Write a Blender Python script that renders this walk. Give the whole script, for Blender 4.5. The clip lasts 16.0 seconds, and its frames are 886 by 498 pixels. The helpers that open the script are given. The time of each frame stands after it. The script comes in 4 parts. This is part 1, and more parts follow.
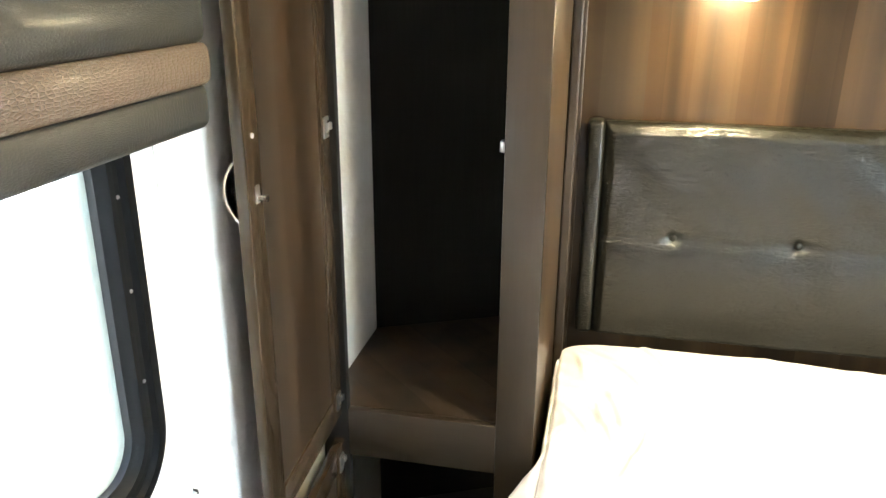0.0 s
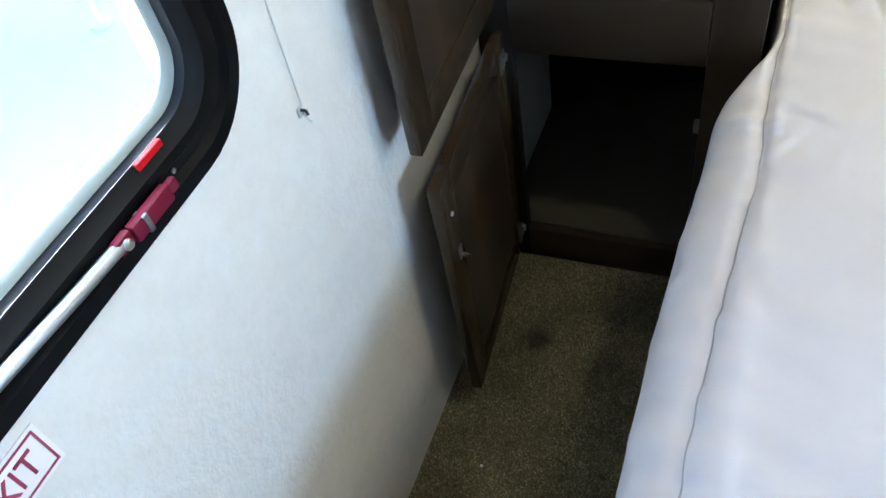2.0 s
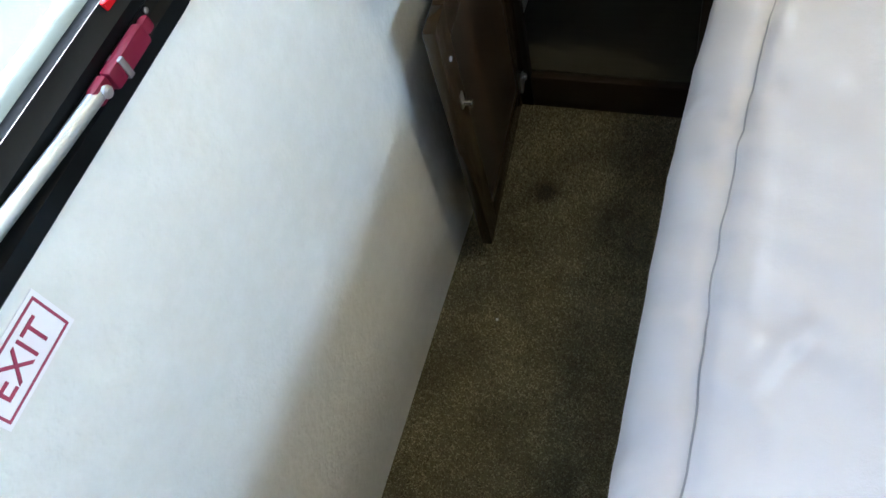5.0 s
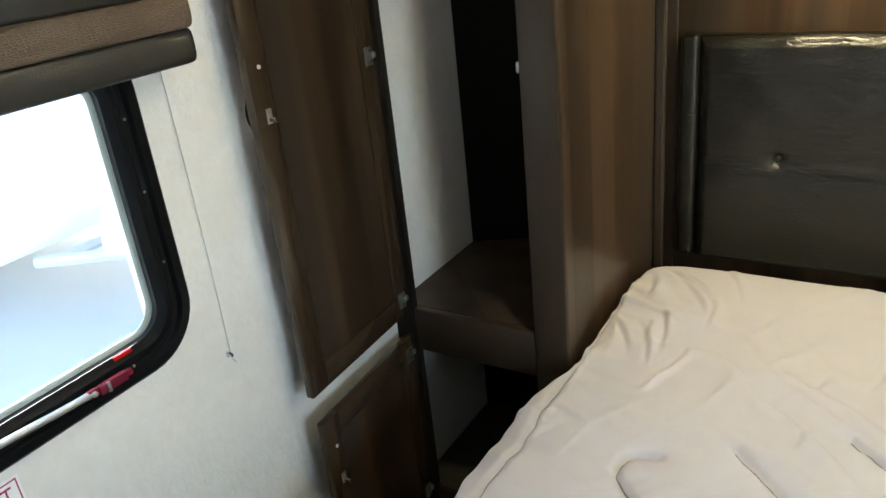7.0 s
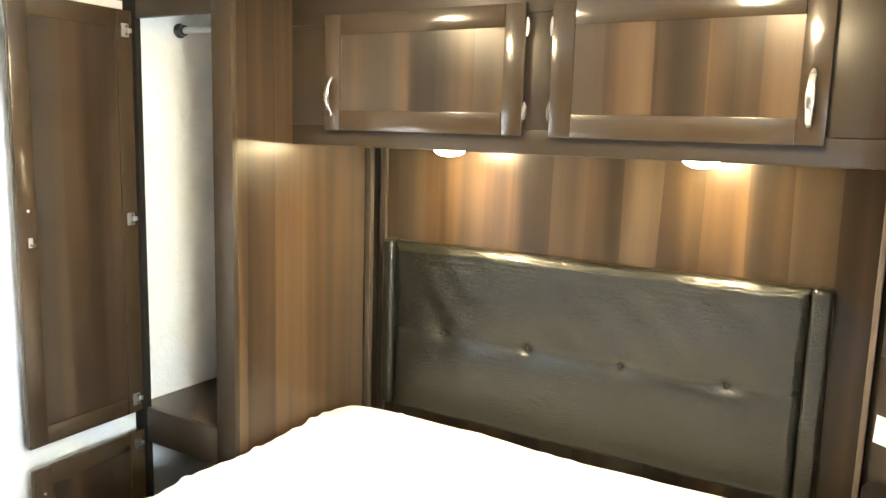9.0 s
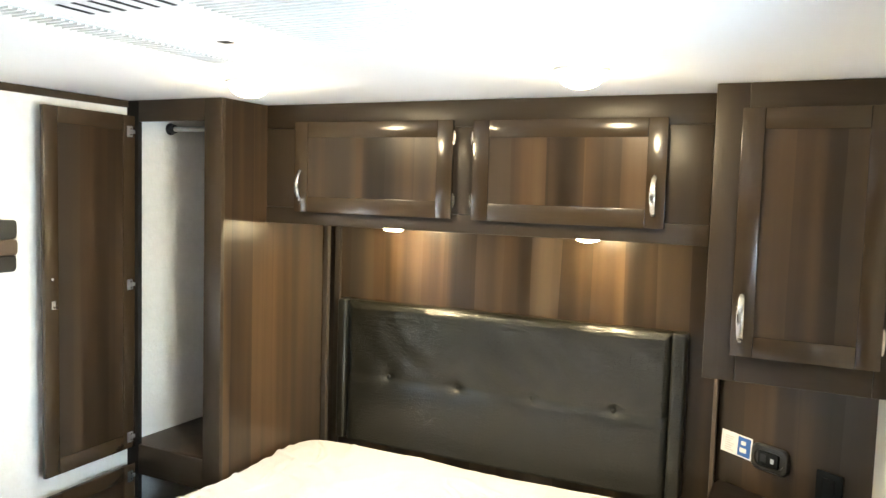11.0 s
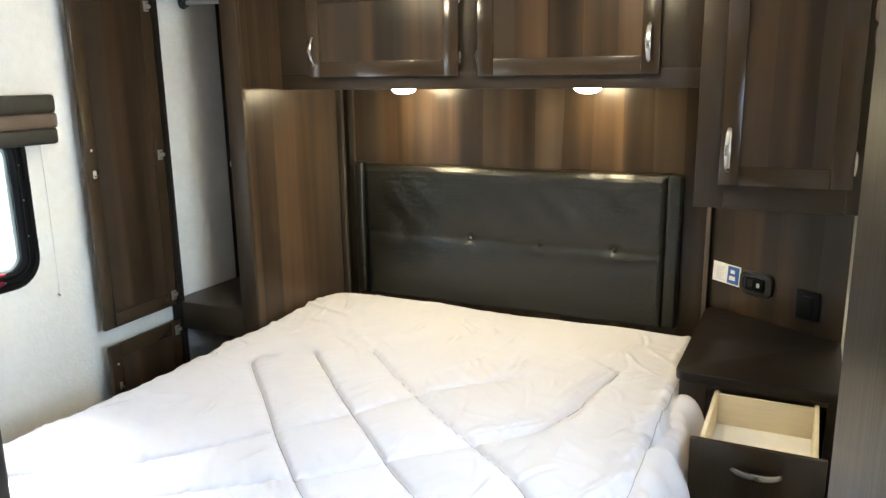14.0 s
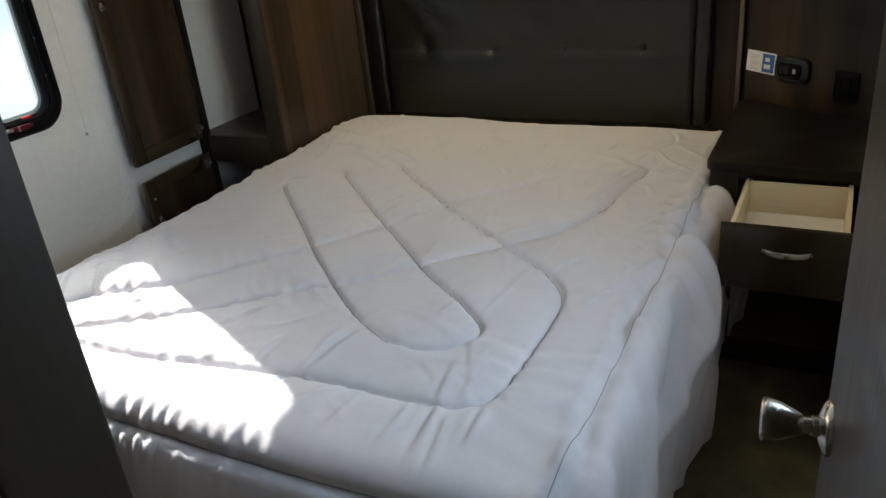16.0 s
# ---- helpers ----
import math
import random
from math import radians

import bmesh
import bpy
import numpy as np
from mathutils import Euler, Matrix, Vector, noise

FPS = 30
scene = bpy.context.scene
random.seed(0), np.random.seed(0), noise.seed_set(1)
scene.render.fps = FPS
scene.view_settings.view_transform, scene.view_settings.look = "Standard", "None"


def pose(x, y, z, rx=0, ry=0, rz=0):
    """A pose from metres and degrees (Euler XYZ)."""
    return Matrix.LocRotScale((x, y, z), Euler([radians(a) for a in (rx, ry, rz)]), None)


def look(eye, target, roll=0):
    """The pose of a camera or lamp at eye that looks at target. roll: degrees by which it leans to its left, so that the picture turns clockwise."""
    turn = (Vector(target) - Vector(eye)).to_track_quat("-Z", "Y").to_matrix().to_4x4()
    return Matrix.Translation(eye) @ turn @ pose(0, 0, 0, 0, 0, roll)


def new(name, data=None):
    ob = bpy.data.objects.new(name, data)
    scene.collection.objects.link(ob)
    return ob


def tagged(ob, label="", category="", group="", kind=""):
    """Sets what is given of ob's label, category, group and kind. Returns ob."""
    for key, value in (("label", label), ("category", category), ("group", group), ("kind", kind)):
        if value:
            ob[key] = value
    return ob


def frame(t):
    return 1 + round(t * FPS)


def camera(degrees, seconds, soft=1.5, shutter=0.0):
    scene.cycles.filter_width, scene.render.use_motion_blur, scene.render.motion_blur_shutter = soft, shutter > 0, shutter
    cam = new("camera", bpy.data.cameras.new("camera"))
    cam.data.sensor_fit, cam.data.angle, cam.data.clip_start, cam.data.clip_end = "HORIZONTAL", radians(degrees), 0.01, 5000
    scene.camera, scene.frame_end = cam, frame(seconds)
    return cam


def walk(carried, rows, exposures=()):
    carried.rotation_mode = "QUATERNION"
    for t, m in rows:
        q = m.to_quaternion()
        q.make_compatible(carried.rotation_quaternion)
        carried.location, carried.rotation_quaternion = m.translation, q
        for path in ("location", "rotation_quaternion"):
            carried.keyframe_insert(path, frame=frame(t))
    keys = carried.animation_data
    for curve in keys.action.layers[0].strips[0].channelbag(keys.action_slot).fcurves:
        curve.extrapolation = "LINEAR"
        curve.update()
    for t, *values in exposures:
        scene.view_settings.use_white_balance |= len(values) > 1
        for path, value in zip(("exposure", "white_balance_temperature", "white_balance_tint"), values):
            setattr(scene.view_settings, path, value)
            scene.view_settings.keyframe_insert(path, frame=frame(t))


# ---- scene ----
cam = camera(60.1, 16.0)
PATH = [
    (0, (0.569, -2.125, 1.561), (0.176, -0.283, 0.888), 0.3),
    (0.5, (0.515, -2.020, 1.524), (-0.038, -0.266, 0.739), 0.2),
    (1, (0.469, -1.913, 1.474), (-0.192, -0.335, 0.438), -3.3),
    (1.5, (0.463, -1.843, 1.4), (-0.226, -0.463, 0.127), -7.6),
    (2, (0.458, -1.815, 1.331), (-0.215, -0.648, -0.147), -13.1),
    (2.5, (0.441, -1.806, 1.28), (-0.196, -0.81, -0.333), -17.7),
    (3, (0.419, -1.779, 1.246), (-0.173, -0.935, -0.468), -21.8),
    (3.2, (0.416, -1.778, 1.232), (-0.173, -0.990, -0.509), -24.4),
    (5.3, (0.454, -1.851, 1.309), (-0.185, -0.87, -0.312), -19.0),
    (5.5, (0.465, -1.917, 1.348), (-0.22, -0.822, -0.179), -16.8),
    (6, (0.524, -2.009, 1.416), (-0.266, -0.755, 0.073), -13.4),
    (6.5, (0.73, -2.081, 1.496), (-0.186, -0.666, 0.419), -9.9),
    (7, (1.058, -2.09, 1.565), (0.054, -0.564, 0.75), -6.3),
    (7.5, (1.314, -2.157, 1.49), (0.356, -0.473, 0.995), -4.7),
    (8, (1.678, -2.186, 1.551), (0.648, -0.517, 1.158), -3.1),
    (8.5, (1.919, -2.233, 1.558), (0.867, -0.568, 1.212), -2.1),
    (9, (2.12, -2.313, 1.59), (1.107, -0.616, 1.287), 1.7),
    (9.5, (2.275, -2.48, 1.616), (1.275, -0.765, 1.371), 3.0),
    (10, (2.334, -2.608, 1.651), (1.401, -0.847, 1.478), 2.5),
    (10.2, (2.341, -2.655, 1.667), (1.417, -0.886, 1.535), 2.2),
    (12.3, (2.432, -3.052, 1.68), (1.619, -1.236, 1.476), 2.2),
    (12.5, (2.435, -3.066, 1.694), (1.615, -1.253, 1.487), 2.0),
    (13, (2.428, -3.076, 1.665), (1.612, -1.267, 1.42), 1.4),
    (13.5, (2.43, -3.072, 1.627), (1.589, -1.287, 1.296), 0.4),
    (14, (2.441, -3.058, 1.598), (1.584, -1.307, 1.148), -0.9),
    (14.5, (2.443, -3.059, 1.581), (1.584, -1.35, 0.997), -1.9),
    (15, (2.451, -3.059, 1.557), (1.559, -1.41, 0.861), -3.8),
    (15.5, (2.457, -3.069, 1.541), (1.566, -1.458, 0.761), -5.0),
    (16, (2.458, -3.068, 1.519), (1.571, -1.49, 0.669), -6.0),
]
EXPOSURES = [(0, 4.55, 6200, 10), (0.5, 4.32, 6050, 10), (1, 3.86, 5750, 10), (1.5, 3.52, 5450, 10), (3, 3.05, 5050, 8), (5.5, 3.27, 5500, 8), (6.5, 2.7, 5750, 9), (7, 2.78, 6050, 8), (7.5, 3.56, 6200, 9), (8, 4.38, 6550, 11), (9, 4.6, 6600, 10), (10, 4.3, 6500, 10), (12.5, 3.6, 6050, 10), (13.5, 3.54, 6000, 10), (14.5, 2.88, 5950, 10), (15, 2.38, 6050, 10), (15.5, 1.92, 6150, 10), (16, 1.78, 6150, 10)]
walk(cam, [(t, look(eye, target, roll)) for t, eye, target, roll in PATH], EXPOSURES)

# ---- world and light ----
SUN_FROM = Vector((-2.05, 0.93, 1.0)).normalized()  # the way to the sun
world = bpy.data.worlds.new("world")
scene.world = world
world.use_nodes = True
wn = world.node_tree
sky = wn.nodes.new("ShaderNodeTexSky")
sky.sky_type, sky.sun_disc = "NISHITA", False
sky.sun_elevation = math.asin(SUN_FROM.z)
sky.sun_rotation = math.atan2(SUN_FROM.x, SUN_FROM.y)
wn.nodes["Background"].inputs["Strength"].default_value = 0.135
wn.links.new(sky.outputs[0], wn.nodes["Background"].inputs["Color"])


def lamp(name, kind, energy, color, m, size=0.1, size_y=None):
    data = bpy.data.lights.new(name, kind)
    data.energy, data.color = energy, color
    if kind == "AREA":
        data.shape = "RECTANGLE" if size_y else "DISK"
        data.size = size
        if size_y:
            data.size_y = size_y
    ob = new(name, data)
    ob.matrix_world = m
    return ob


sun = lamp("sun", "SUN", 5.0, (1.0, 0.95, 0.87), look(SUN_FROM * 20, (0, 0, 0)))
sun.data.angle = radians(0.5)
CEILING_PUCKS = [(0.84, -1.03), (1.835, -0.985)]
SHELF_PUCKS = [(0.866, -0.19), (1.651, -0.19)]
# daylight of the sky in the opening of the far-side window
lamp("window_sky", "AREA", 2.6, (0.70, 0.85, 1.0), pose(2.74, -1.95, 1.32, 0, 90, 0), 0.55, 0.80)

# ---- materials ----


class Mat:
    """A small builder of node materials."""

    def __init__(self, name, rough=0.5, metal=0.0):
        self.m = bpy.data.materials.new(name)
        self.m.use_nodes = True
        self.t = self.m.node_tree
        self.b = self.t.nodes["Principled BSDF"]
        self.b.inputs["Roughness"].default_value = rough
        self.b.inputs["Metallic"].default_value = metal
        self.coord = None

    def node(self, kind, **props):
        n = self.t.nodes.new(kind)
        for key, value in props.items():
            setattr(n, key, value)
        return n

    def link(self, a, b):
        self.t.links.new(a, b)

    def at(self, scale=(1, 1, 1)):
        if self.coord is None:
            self.coord = self.node("ShaderNodeTexCoord")
        mp = self.node("ShaderNodeMapping")
        mp.inputs["Scale"].default_value = scale
        self.link(self.coord.outputs["Object"], mp.inputs["Vector"])
        return mp.outputs[0]

    def noise(self, scale, stretch=(1, 1, 1), detail=3.0, rough=0.55):
        n = self.node("ShaderNodeTexNoise")
        n.inputs["Scale"].default_value, n.inputs["Detail"].default_value = scale, detail
        n.inputs["Roughness"].default_value = rough
        self.link(self.at(stretch), n.inputs["Vector"])
        return n.outputs["Fac"]

    def ramp(self, fac, *stops):
        r = self.node("ShaderNodeValToRGB")
        el = r.color_ramp.elements
        while len(el) < len(stops):
            el.new(0.5)
        for e, (p, c) in zip(el, stops):
            e.position, e.color = p, (*c, 1) if len(c) == 3 else c
        self.link(fac, r.inputs[0])
        return r.outputs[0]

    def mix(self, fac, a, b, how="MIX"):
        n = self.node("ShaderNodeMix", data_type="RGBA", blend_type=how)
        for sock, v in ((n.inputs["Factor"], fac), (n.inputs["A"], a), (n.inputs["B"], b)):
            if isinstance(v, (int, float)):
                sock.default_value = v
            elif isinstance(v, tuple):
                sock.default_value = (*v, 1)
            else:
                self.link(v, sock)
        return n.outputs["Result"]

    def math(self, op, a, b=0.0):
        n = self.node("ShaderNodeMath", operation=op)
        for sock, v in ((n.inputs[0], a), (n.inputs[1], b)):
            if isinstance(v, (int, float)):
                sock.default_value = v
            else:
                self.link(v, sock)
        return n.outputs[0]

    def color(self, c):
        if isinstance(c, tuple):
            self.b.inputs["Base Color"].default_value = (*c, 1)
        else:
            self.link(c, self.b.inputs["Base Color"])
        return self

    def bump(self, height, strength=0.2, distance=0.002):
        n = self.node("ShaderNodeBump")
        n.inputs["Strength"].default_value, n.inputs["Distance"].default_value = strength, distance
        self.link(height, n.inputs["Height"])
        self.link(n.outputs[0], self.b.inputs["Normal"])
        return self

    def roughness(self, fac, lo, hi):
        n = self.node("ShaderNodeMapRange")
        n.inputs["To Min"].default_value, n.inputs["To Max"].default_value = lo, hi
        self.link(fac, n.inputs["Value"])
        self.link(n.outputs[0], self.b.inputs["Roughness"])
        return self


def plank_laminate(name, dark, mid, light, warm, rough=0.38):
    """Wood-look laminate printed with upright boards of differing tone."""
    w = Mat(name, rough)
    sep = w.node("ShaderNodeSeparateXYZ")
    w.link(w.at(), sep.inputs[0])
    run = w.math("ADD", sep.outputs[0], sep.outputs[1])
    wob = w.math("MULTIPLY", w.noise(2.2, (1, 1, 0.25)), 0.05)
    run = w.math("ADD", run, wob)
    def board(count, shift):
        n = w.node("ShaderNodeTexWhiteNoise", noise_dimensions="1D")
        w.link(w.math("FLOOR", w.math("ADD", w.math("MULTIPLY", run, count), shift)), n.inputs["W"])
        return n.outputs["Value"]

    # two overlaid board widths, broad streaks within a board, then fine grain
    tone = w.math("ADD", w.math("MULTIPLY", board(8.3, 3.3), 0.24), w.math("MULTIPLY", board(17.1, 0.4), 0.08))
    tone = w.math("ADD", tone, w.math("MULTIPLY", w.noise(13, (1, 1, 0.04), 1.6, 0.45), 0.80))
    col = w.ramp(tone, (0.24, dark), (0.48, mid), (0.67, warm), (0.90, light))
    grey = w.mix(0.55, col, w.mix(0.5, mid, (light[0] * 0.75, light[0] * 0.64, light[0] * 0.50)))
    col = w.mix(w.ramp(board(8.3, 38.3), (0.35, (0, 0, 0)), (0.75, (1, 1, 1))), col, grey)
    grain = w.noise(150, (1, 1, 0.03), 4, 0.65)
    col = w.mix(w.ramp(grain, (0.35, (0, 0, 0)), (0.7, (1, 1, 1))), col, w.mix(0.07, col, dark))
    w.color(col)
    w.roughness(grain, rough - 0.01, rough + 0.03)
    return w.bump(grain, 0.02, 0.0008).m


def plain_wood(name, a, b, rough=0.36, stretch=(1, 1, 0.05)):
    w = Mat(name, rough)
    grain = w.noise(150, stretch, 4, 0.62)
    broad = w.noise(7, stretch, 3)
    col = w.mix(broad, a, b)
    col = w.mix(w.ramp(grain, (0.4, (0, 0, 0)), (0.75, (1, 1, 1))), col, w.mix(0.18, col, tuple(c * 0.4 for c in a)))
    w.color(col)
    w.roughness(grain, rough - 0.05, rough + 0.12)
    return w.bump(grain, 0.07, 0.001).m


WALNUT = plank_laminate("walnut_plank_laminate", (0.0078, 0.0055, 0.0037), (0.0275, 0.0178, 0.0103), (0.096, 0.064, 0.0365), (0.066, 0.0390, 0.0196), 0.28)
FRAME_WOOD = plain_wood("walnut_frame_wood", (0.031, 0.0205, 0.0118), (0.051, 0.0342, 0.0195), 0.15)
FACE_WOOD = plain_wood("satin_walnut_face_frame", (0.0225, 0.0154, 0.0092), (0.0390, 0.0268, 0.0156), 0.36)
FACE_RAIL = plain_wood("satin_walnut_face_rail", (0.0225, 0.0154, 0.0092), (0.0390, 0.0268, 0.0156), 0.36, (0.05, 1, 1))
RAIL_WOOD = plain_wood("walnut_rail_wood", (0.031, 0.0205, 0.0118), (0.051, 0.0342, 0.0195), 0.15, (0.05, 1, 1))
DARK_TOP = plain_wood("espresso_laminate", (0.008, 0.006, 0.005), (0.016, 0.011, 0.009), 0.40, (0.06, 1, 1))
DOOR_SKIN = plain_wood("greyed_walnut_door_skin", (0.036, 0.0278, 0.0205), (0.058, 0.0455, 0.0345), 0.34)

for wood, gloss in ((WALNUT, 0.30), (FACE_WOOD, 0.30), (FACE_RAIL, 0.30), (DOOR_SKIN, 0.32), (DARK_TOP, 0.25)):
    wood.node_tree.nodes["Principled BSDF"].inputs["Specular IOR Level"].default_value = gloss


def vinyl_wall(name, base, vein):
    w = Mat(name, 0.62)
    blotch = w.noise(28, (1, 1, 1), 5, 0.7)
    fine = w.noise(240, (1, 1, 1), 3)
    col = w.mix(w.ramp(blotch, (0.36, (0, 0, 0)), (0.66, (1, 1, 1))), vein, base)
    w.color(w.mix(w.math("MULTIPLY", fine, 0.10), col, (0.55, 0.53, 0.47)))
    emboss = w.noise(75, (1, 1, 1), 2, 0.5)
    return w.bump(w.math("ADD", w.math("MULTIPLY", fine, 0.5), w.math("ADD", blotch, w.math("MULTIPLY", emboss, 1.6))), 0.42, 0.0024).m


WHITE_VINYL = vinyl_wall("mottled_white_vinyl_wallboard", (0.80, 0.785, 0.73), (0.75, 0.735, 0.675))


def ceiling_paint():
    w = Mat("white_ceiling_panel", 0.7)
    n = w.noise(90, (1, 1, 1), 4)
    w.color(w.mix(w.noise(3), (0.73, 0.74, 0.74), (0.77, 0.78, 0.78)))
    return w.bump(n, 0.08, 0.001).m


CEILING_WHITE = ceiling_paint()


def trodden(w, col):
    """Darker trodden patches and one stain in the aisle."""
    d = w.node("ShaderNodeVectorMath", operation="DISTANCE")
    w.link(w.at((1.0, 1.25, 0.0)), d.inputs[0])
    d.inputs[1].default_value = (0.135, -1.20, 0.0)
    spot = w.math("ADD", d.outputs["Value"], w.math("MULTIPLY", w.noise(30, (1, 1, 1), 3), 0.035))
    col = w.mix(w.ramp(w.noise(9, (1, 1, 1), 4), (0.35, (0, 0, 0)), (0.68, (1, 1, 1))), w.mix(0.45, col, (0.03, 0.027, 0.015)), col)
    return w.mix(w.ramp(spot, (0.035, (0.75, 0.75, 0.75)), (0.060, (0, 0, 0))), col, (0.022, 0.018, 0.012))


def carpet_mat():
    w = Mat("brown_grey_carpet", 0.95)
    speck = w.noise(420, (1, 1, 1), 2, 0.7)
    col = w.ramp(speck, (0.30, (0.110, 0.094, 0.046)), (0.52, (0.205, 0.175, 0.092)), (0.72, (0.34, 0.292, 0.165)))
    w.color(trodden(w, col))
    return w.bump(speck, 0.8, 0.004).m


CARPET = carpet_mat()


def pile_mat():
    w = Mat("carpet_pile", 0.95)
    g = w.node("ShaderNodeNewGeometry")
    col = w.ramp(g.outputs["Random Per Island"], (0.0, (0.085, 0.072, 0.035)), (0.55, (0.25, 0.213, 0.112)), (1.0, (0.52, 0.448, 0.262)))
    w.color(trodden(w, col))
    return w.m


PILE = pile_mat()


def leather(name, col, hi, rough, scale=95.0, strength=0.55, coat=0.22, ripple=0.0):
    w = Mat(name, rough)
    v = w.node("ShaderNodeTexVoronoi", feature="DISTANCE_TO_EDGE")
    v.inputs["Scale"].default_value = scale
    v.inputs["Randomness"].default_value = 0.72
    w.link(w.at((0.62, 0.62, 1.5)), v.inputs["Vector"])
    cell = w.math("MINIMUM", w.math("MULTIPLY", v.outputs["Distance"], 4.0), 1.0)
    fine = w.noise(600, (1, 1, 1), 2)
    w.color(w.mix(w.noise(14, (1, 1, 1), 3), col, hi))
    w.roughness(fine, rough - 0.05, rough + 0.1)
    w.b.inputs["Coat Weight"].default_value = coat
    w.b.inputs["Coat Roughness"].default_value = 0.16
    h = w.math("ADD", cell, w.math("MULTIPLY", fine, 0.3))
    if ripple:
        h = w.math("ADD", h, w.math("MULTIPLY", w.noise(30, (0.7, 0.7, 3.2), 3, 0.6), ripple))
    return w.bump(h, strength, 0.0018).m


LEATHER = leather("dark_brown_crocodile_vinyl", (0.0060, 0.0060, 0.0042), (0.0105, 0.0104, 0.0072), 0.27, 62.0, 0.44, 0.24, 0.55)
BLACK_VINYL = leather("black_padded_vinyl", (0.015, 0.0155, 0.014), (0.023, 0.0235, 0.021), 0.40, 260, 0.2)
BROWN_VINYL = leather("brown_crocodile_vinyl", (0.098, 0.069, 0.044), (0.145, 0.102, 0.066), 0.40, 185, 0.7)


def cloth(name, a, b):
    w = Mat(name, 0.68)
    weave = w.noise(900, (1, 1, 1), 2)
    wrinkle = w.noise(26, (1.0, 1.0, 1.0), 5, 0.6)
    w.color(w.mix(w.noise(5, (1, 1, 1), 3), a, b))
    w.b.inputs["Sheen Weight"].default_value = 0.25
    h = w.math("ADD", w.math("MULTIPLY", weave, 0.15), wrinkle)
    return w.bump(h, 0.26, 0.006).m


COMFORTER = cloth("ivory_quilted_cotton", (0.59, 0.567, 0.592), (0.645, 0.622, 0.645))
# cords greyer than the quilt: shade of the seam grooves put into colour
GROOVE_SHADE = cloth("groove_shade_cord", (0.23, 0.225, 0.245), (0.29, 0.285, 0.305))
AISLE_GROOVE_SHADE = cloth("aisle_groove_shade_cord", (0.27, 0.27, 0.30), (0.33, 0.33, 0.36))
MATTRESS = cloth("mattress_ticking", (0.62, 0.61, 0.60), (0.68, 0.67, 0.66))


def metal(name, col, rough):
    w = Mat(name, rough, 1.0)
    n = w.noise(220, (1, 1, 0.1), 3)
    w.color(w.mix(n, col, tuple(c * 0.85 for c in col)))
    return w.roughness(n, rough - 0.06, rough + 0.08).m


NICKEL = metal("brushed_nickel", (0.62, 0.58, 0.52), 0.24)
STEEL = metal("zinc_steel", (0.55, 0.55, 0.54), 0.35)
ALUMINIUM = metal("aluminium_tube", (0.50, 0.53, 0.55), 0.40)


def plastic(name, col, rough=0.4, rel=0.06):
    w = Mat(name, rough)
    n = w.noise(380, (1, 1, 1), 3)
    w.color(w.mix(w.noise(12), col, tuple(min(1, c * 1.18) for c in col)))
    w.roughness(n, rough - 0.05, rough + 0.08)
    return w.bump(n, rel, 0.0006).m


BLACK_PLASTIC = plastic("black_window_plastic", (0.0030, 0.0038, 0.0045), 0.44)
BLACK_PLASTIC.node_tree.nodes["Principled BSDF"].inputs["Specular IOR Level"].default_value = 0.12
BLACK_GLOSS = plastic("black_device_plastic", (0.010, 0.010, 0.010), 0.28)
WHITE_PLASTIC = plastic("white_plastic", (0.78, 0.78, 0.75), 0.45)
GRILLE_WHITE = plastic("off_white_grille_plastic", (0.66, 0.68, 0.66), 0.5)
RED_PLASTIC = plastic("dark_red_plastic", (0.125, 0.003, 0.020), 0.5)
RED_PLASTIC.node_tree.nodes["Principled BSDF"].inputs["Specular IOR Level"].default_value = 0.25
GASKET = plastic("pale_grey_gasket", (0.52, 0.56, 0.56), 0.5)
GLAZING = plastic("grey_glazing_seal", (0.15, 0.175, 0.165), 0.45)
DARK_STEEL = metal("dulled_screw_steel", (0.34, 0.34, 0.33), 0.42)
RED_TAPE = plastic("bright_red_tape", (0.48, 0.006, 0.010), 0.8)
RED_TAPE.node_tree.nodes["Principled BSDF"].inputs["Specular IOR Level"].default_value = 0.1
STICKER_WHITE = plastic("white_sticker_film", (0.80, 0.78, 0.78), 0.35)
STICKER_RED = plastic("red_sticker_ink", (0.30, 0.03, 0.07), 0.4)
CARD_BLUE = plastic("blue_card_ink", (0.03, 0.12, 0.42), 0.4)
CARD_GREY = plastic("grey_card_ink", (0.50, 0.51, 0.53), 0.5)
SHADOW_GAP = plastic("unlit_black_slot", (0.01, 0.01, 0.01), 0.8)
CREAM_WOOD = plain_wood("cream_drawer_board", (0.74, 0.63, 0.42), (0.80, 0.69, 0.48), 0.55, (0.05, 1, 1))
DRAWER_BASE = plastic("white_drawer_liner", (0.80, 0.77, 0.70), 0.55)
# black of the plinth; on wardrobe parts it stands in for shade
BLACK_AND_SHADE = plain_wood("black_plinth_and_shade_tone", (0.007, 0.0062, 0.005), (0.013, 0.011, 0.009), 0.7)
BLACK_AND_SHADE.node_tree.nodes["Principled BSDF"].inputs["Specular IOR Level"].default_value = 0.15
PALE_TRIM = plain_wood("pale_walnut_moulding", (0.105, 0.078, 0.058), (0.140, 0.106, 0.080), 0.38)
# olive cubby floor, darkened by colour for the shade under the shelf
CUBBY_SHADE = plain_wood("shade_darkened_cubby_board", (0.040, 0.036, 0.021), (0.056, 0.050, 0.030), 0.75, (0.06, 1, 1))


def glow(name, col, strength):
    w = Mat(name, 0.4)
    w.color((0.9, 0.88, 0.84))
    w.b.inputs["Emission Color"].default_value = (*col, 1)
    w.b.inputs["Emission Strength"].default_value = strength
    return w.m


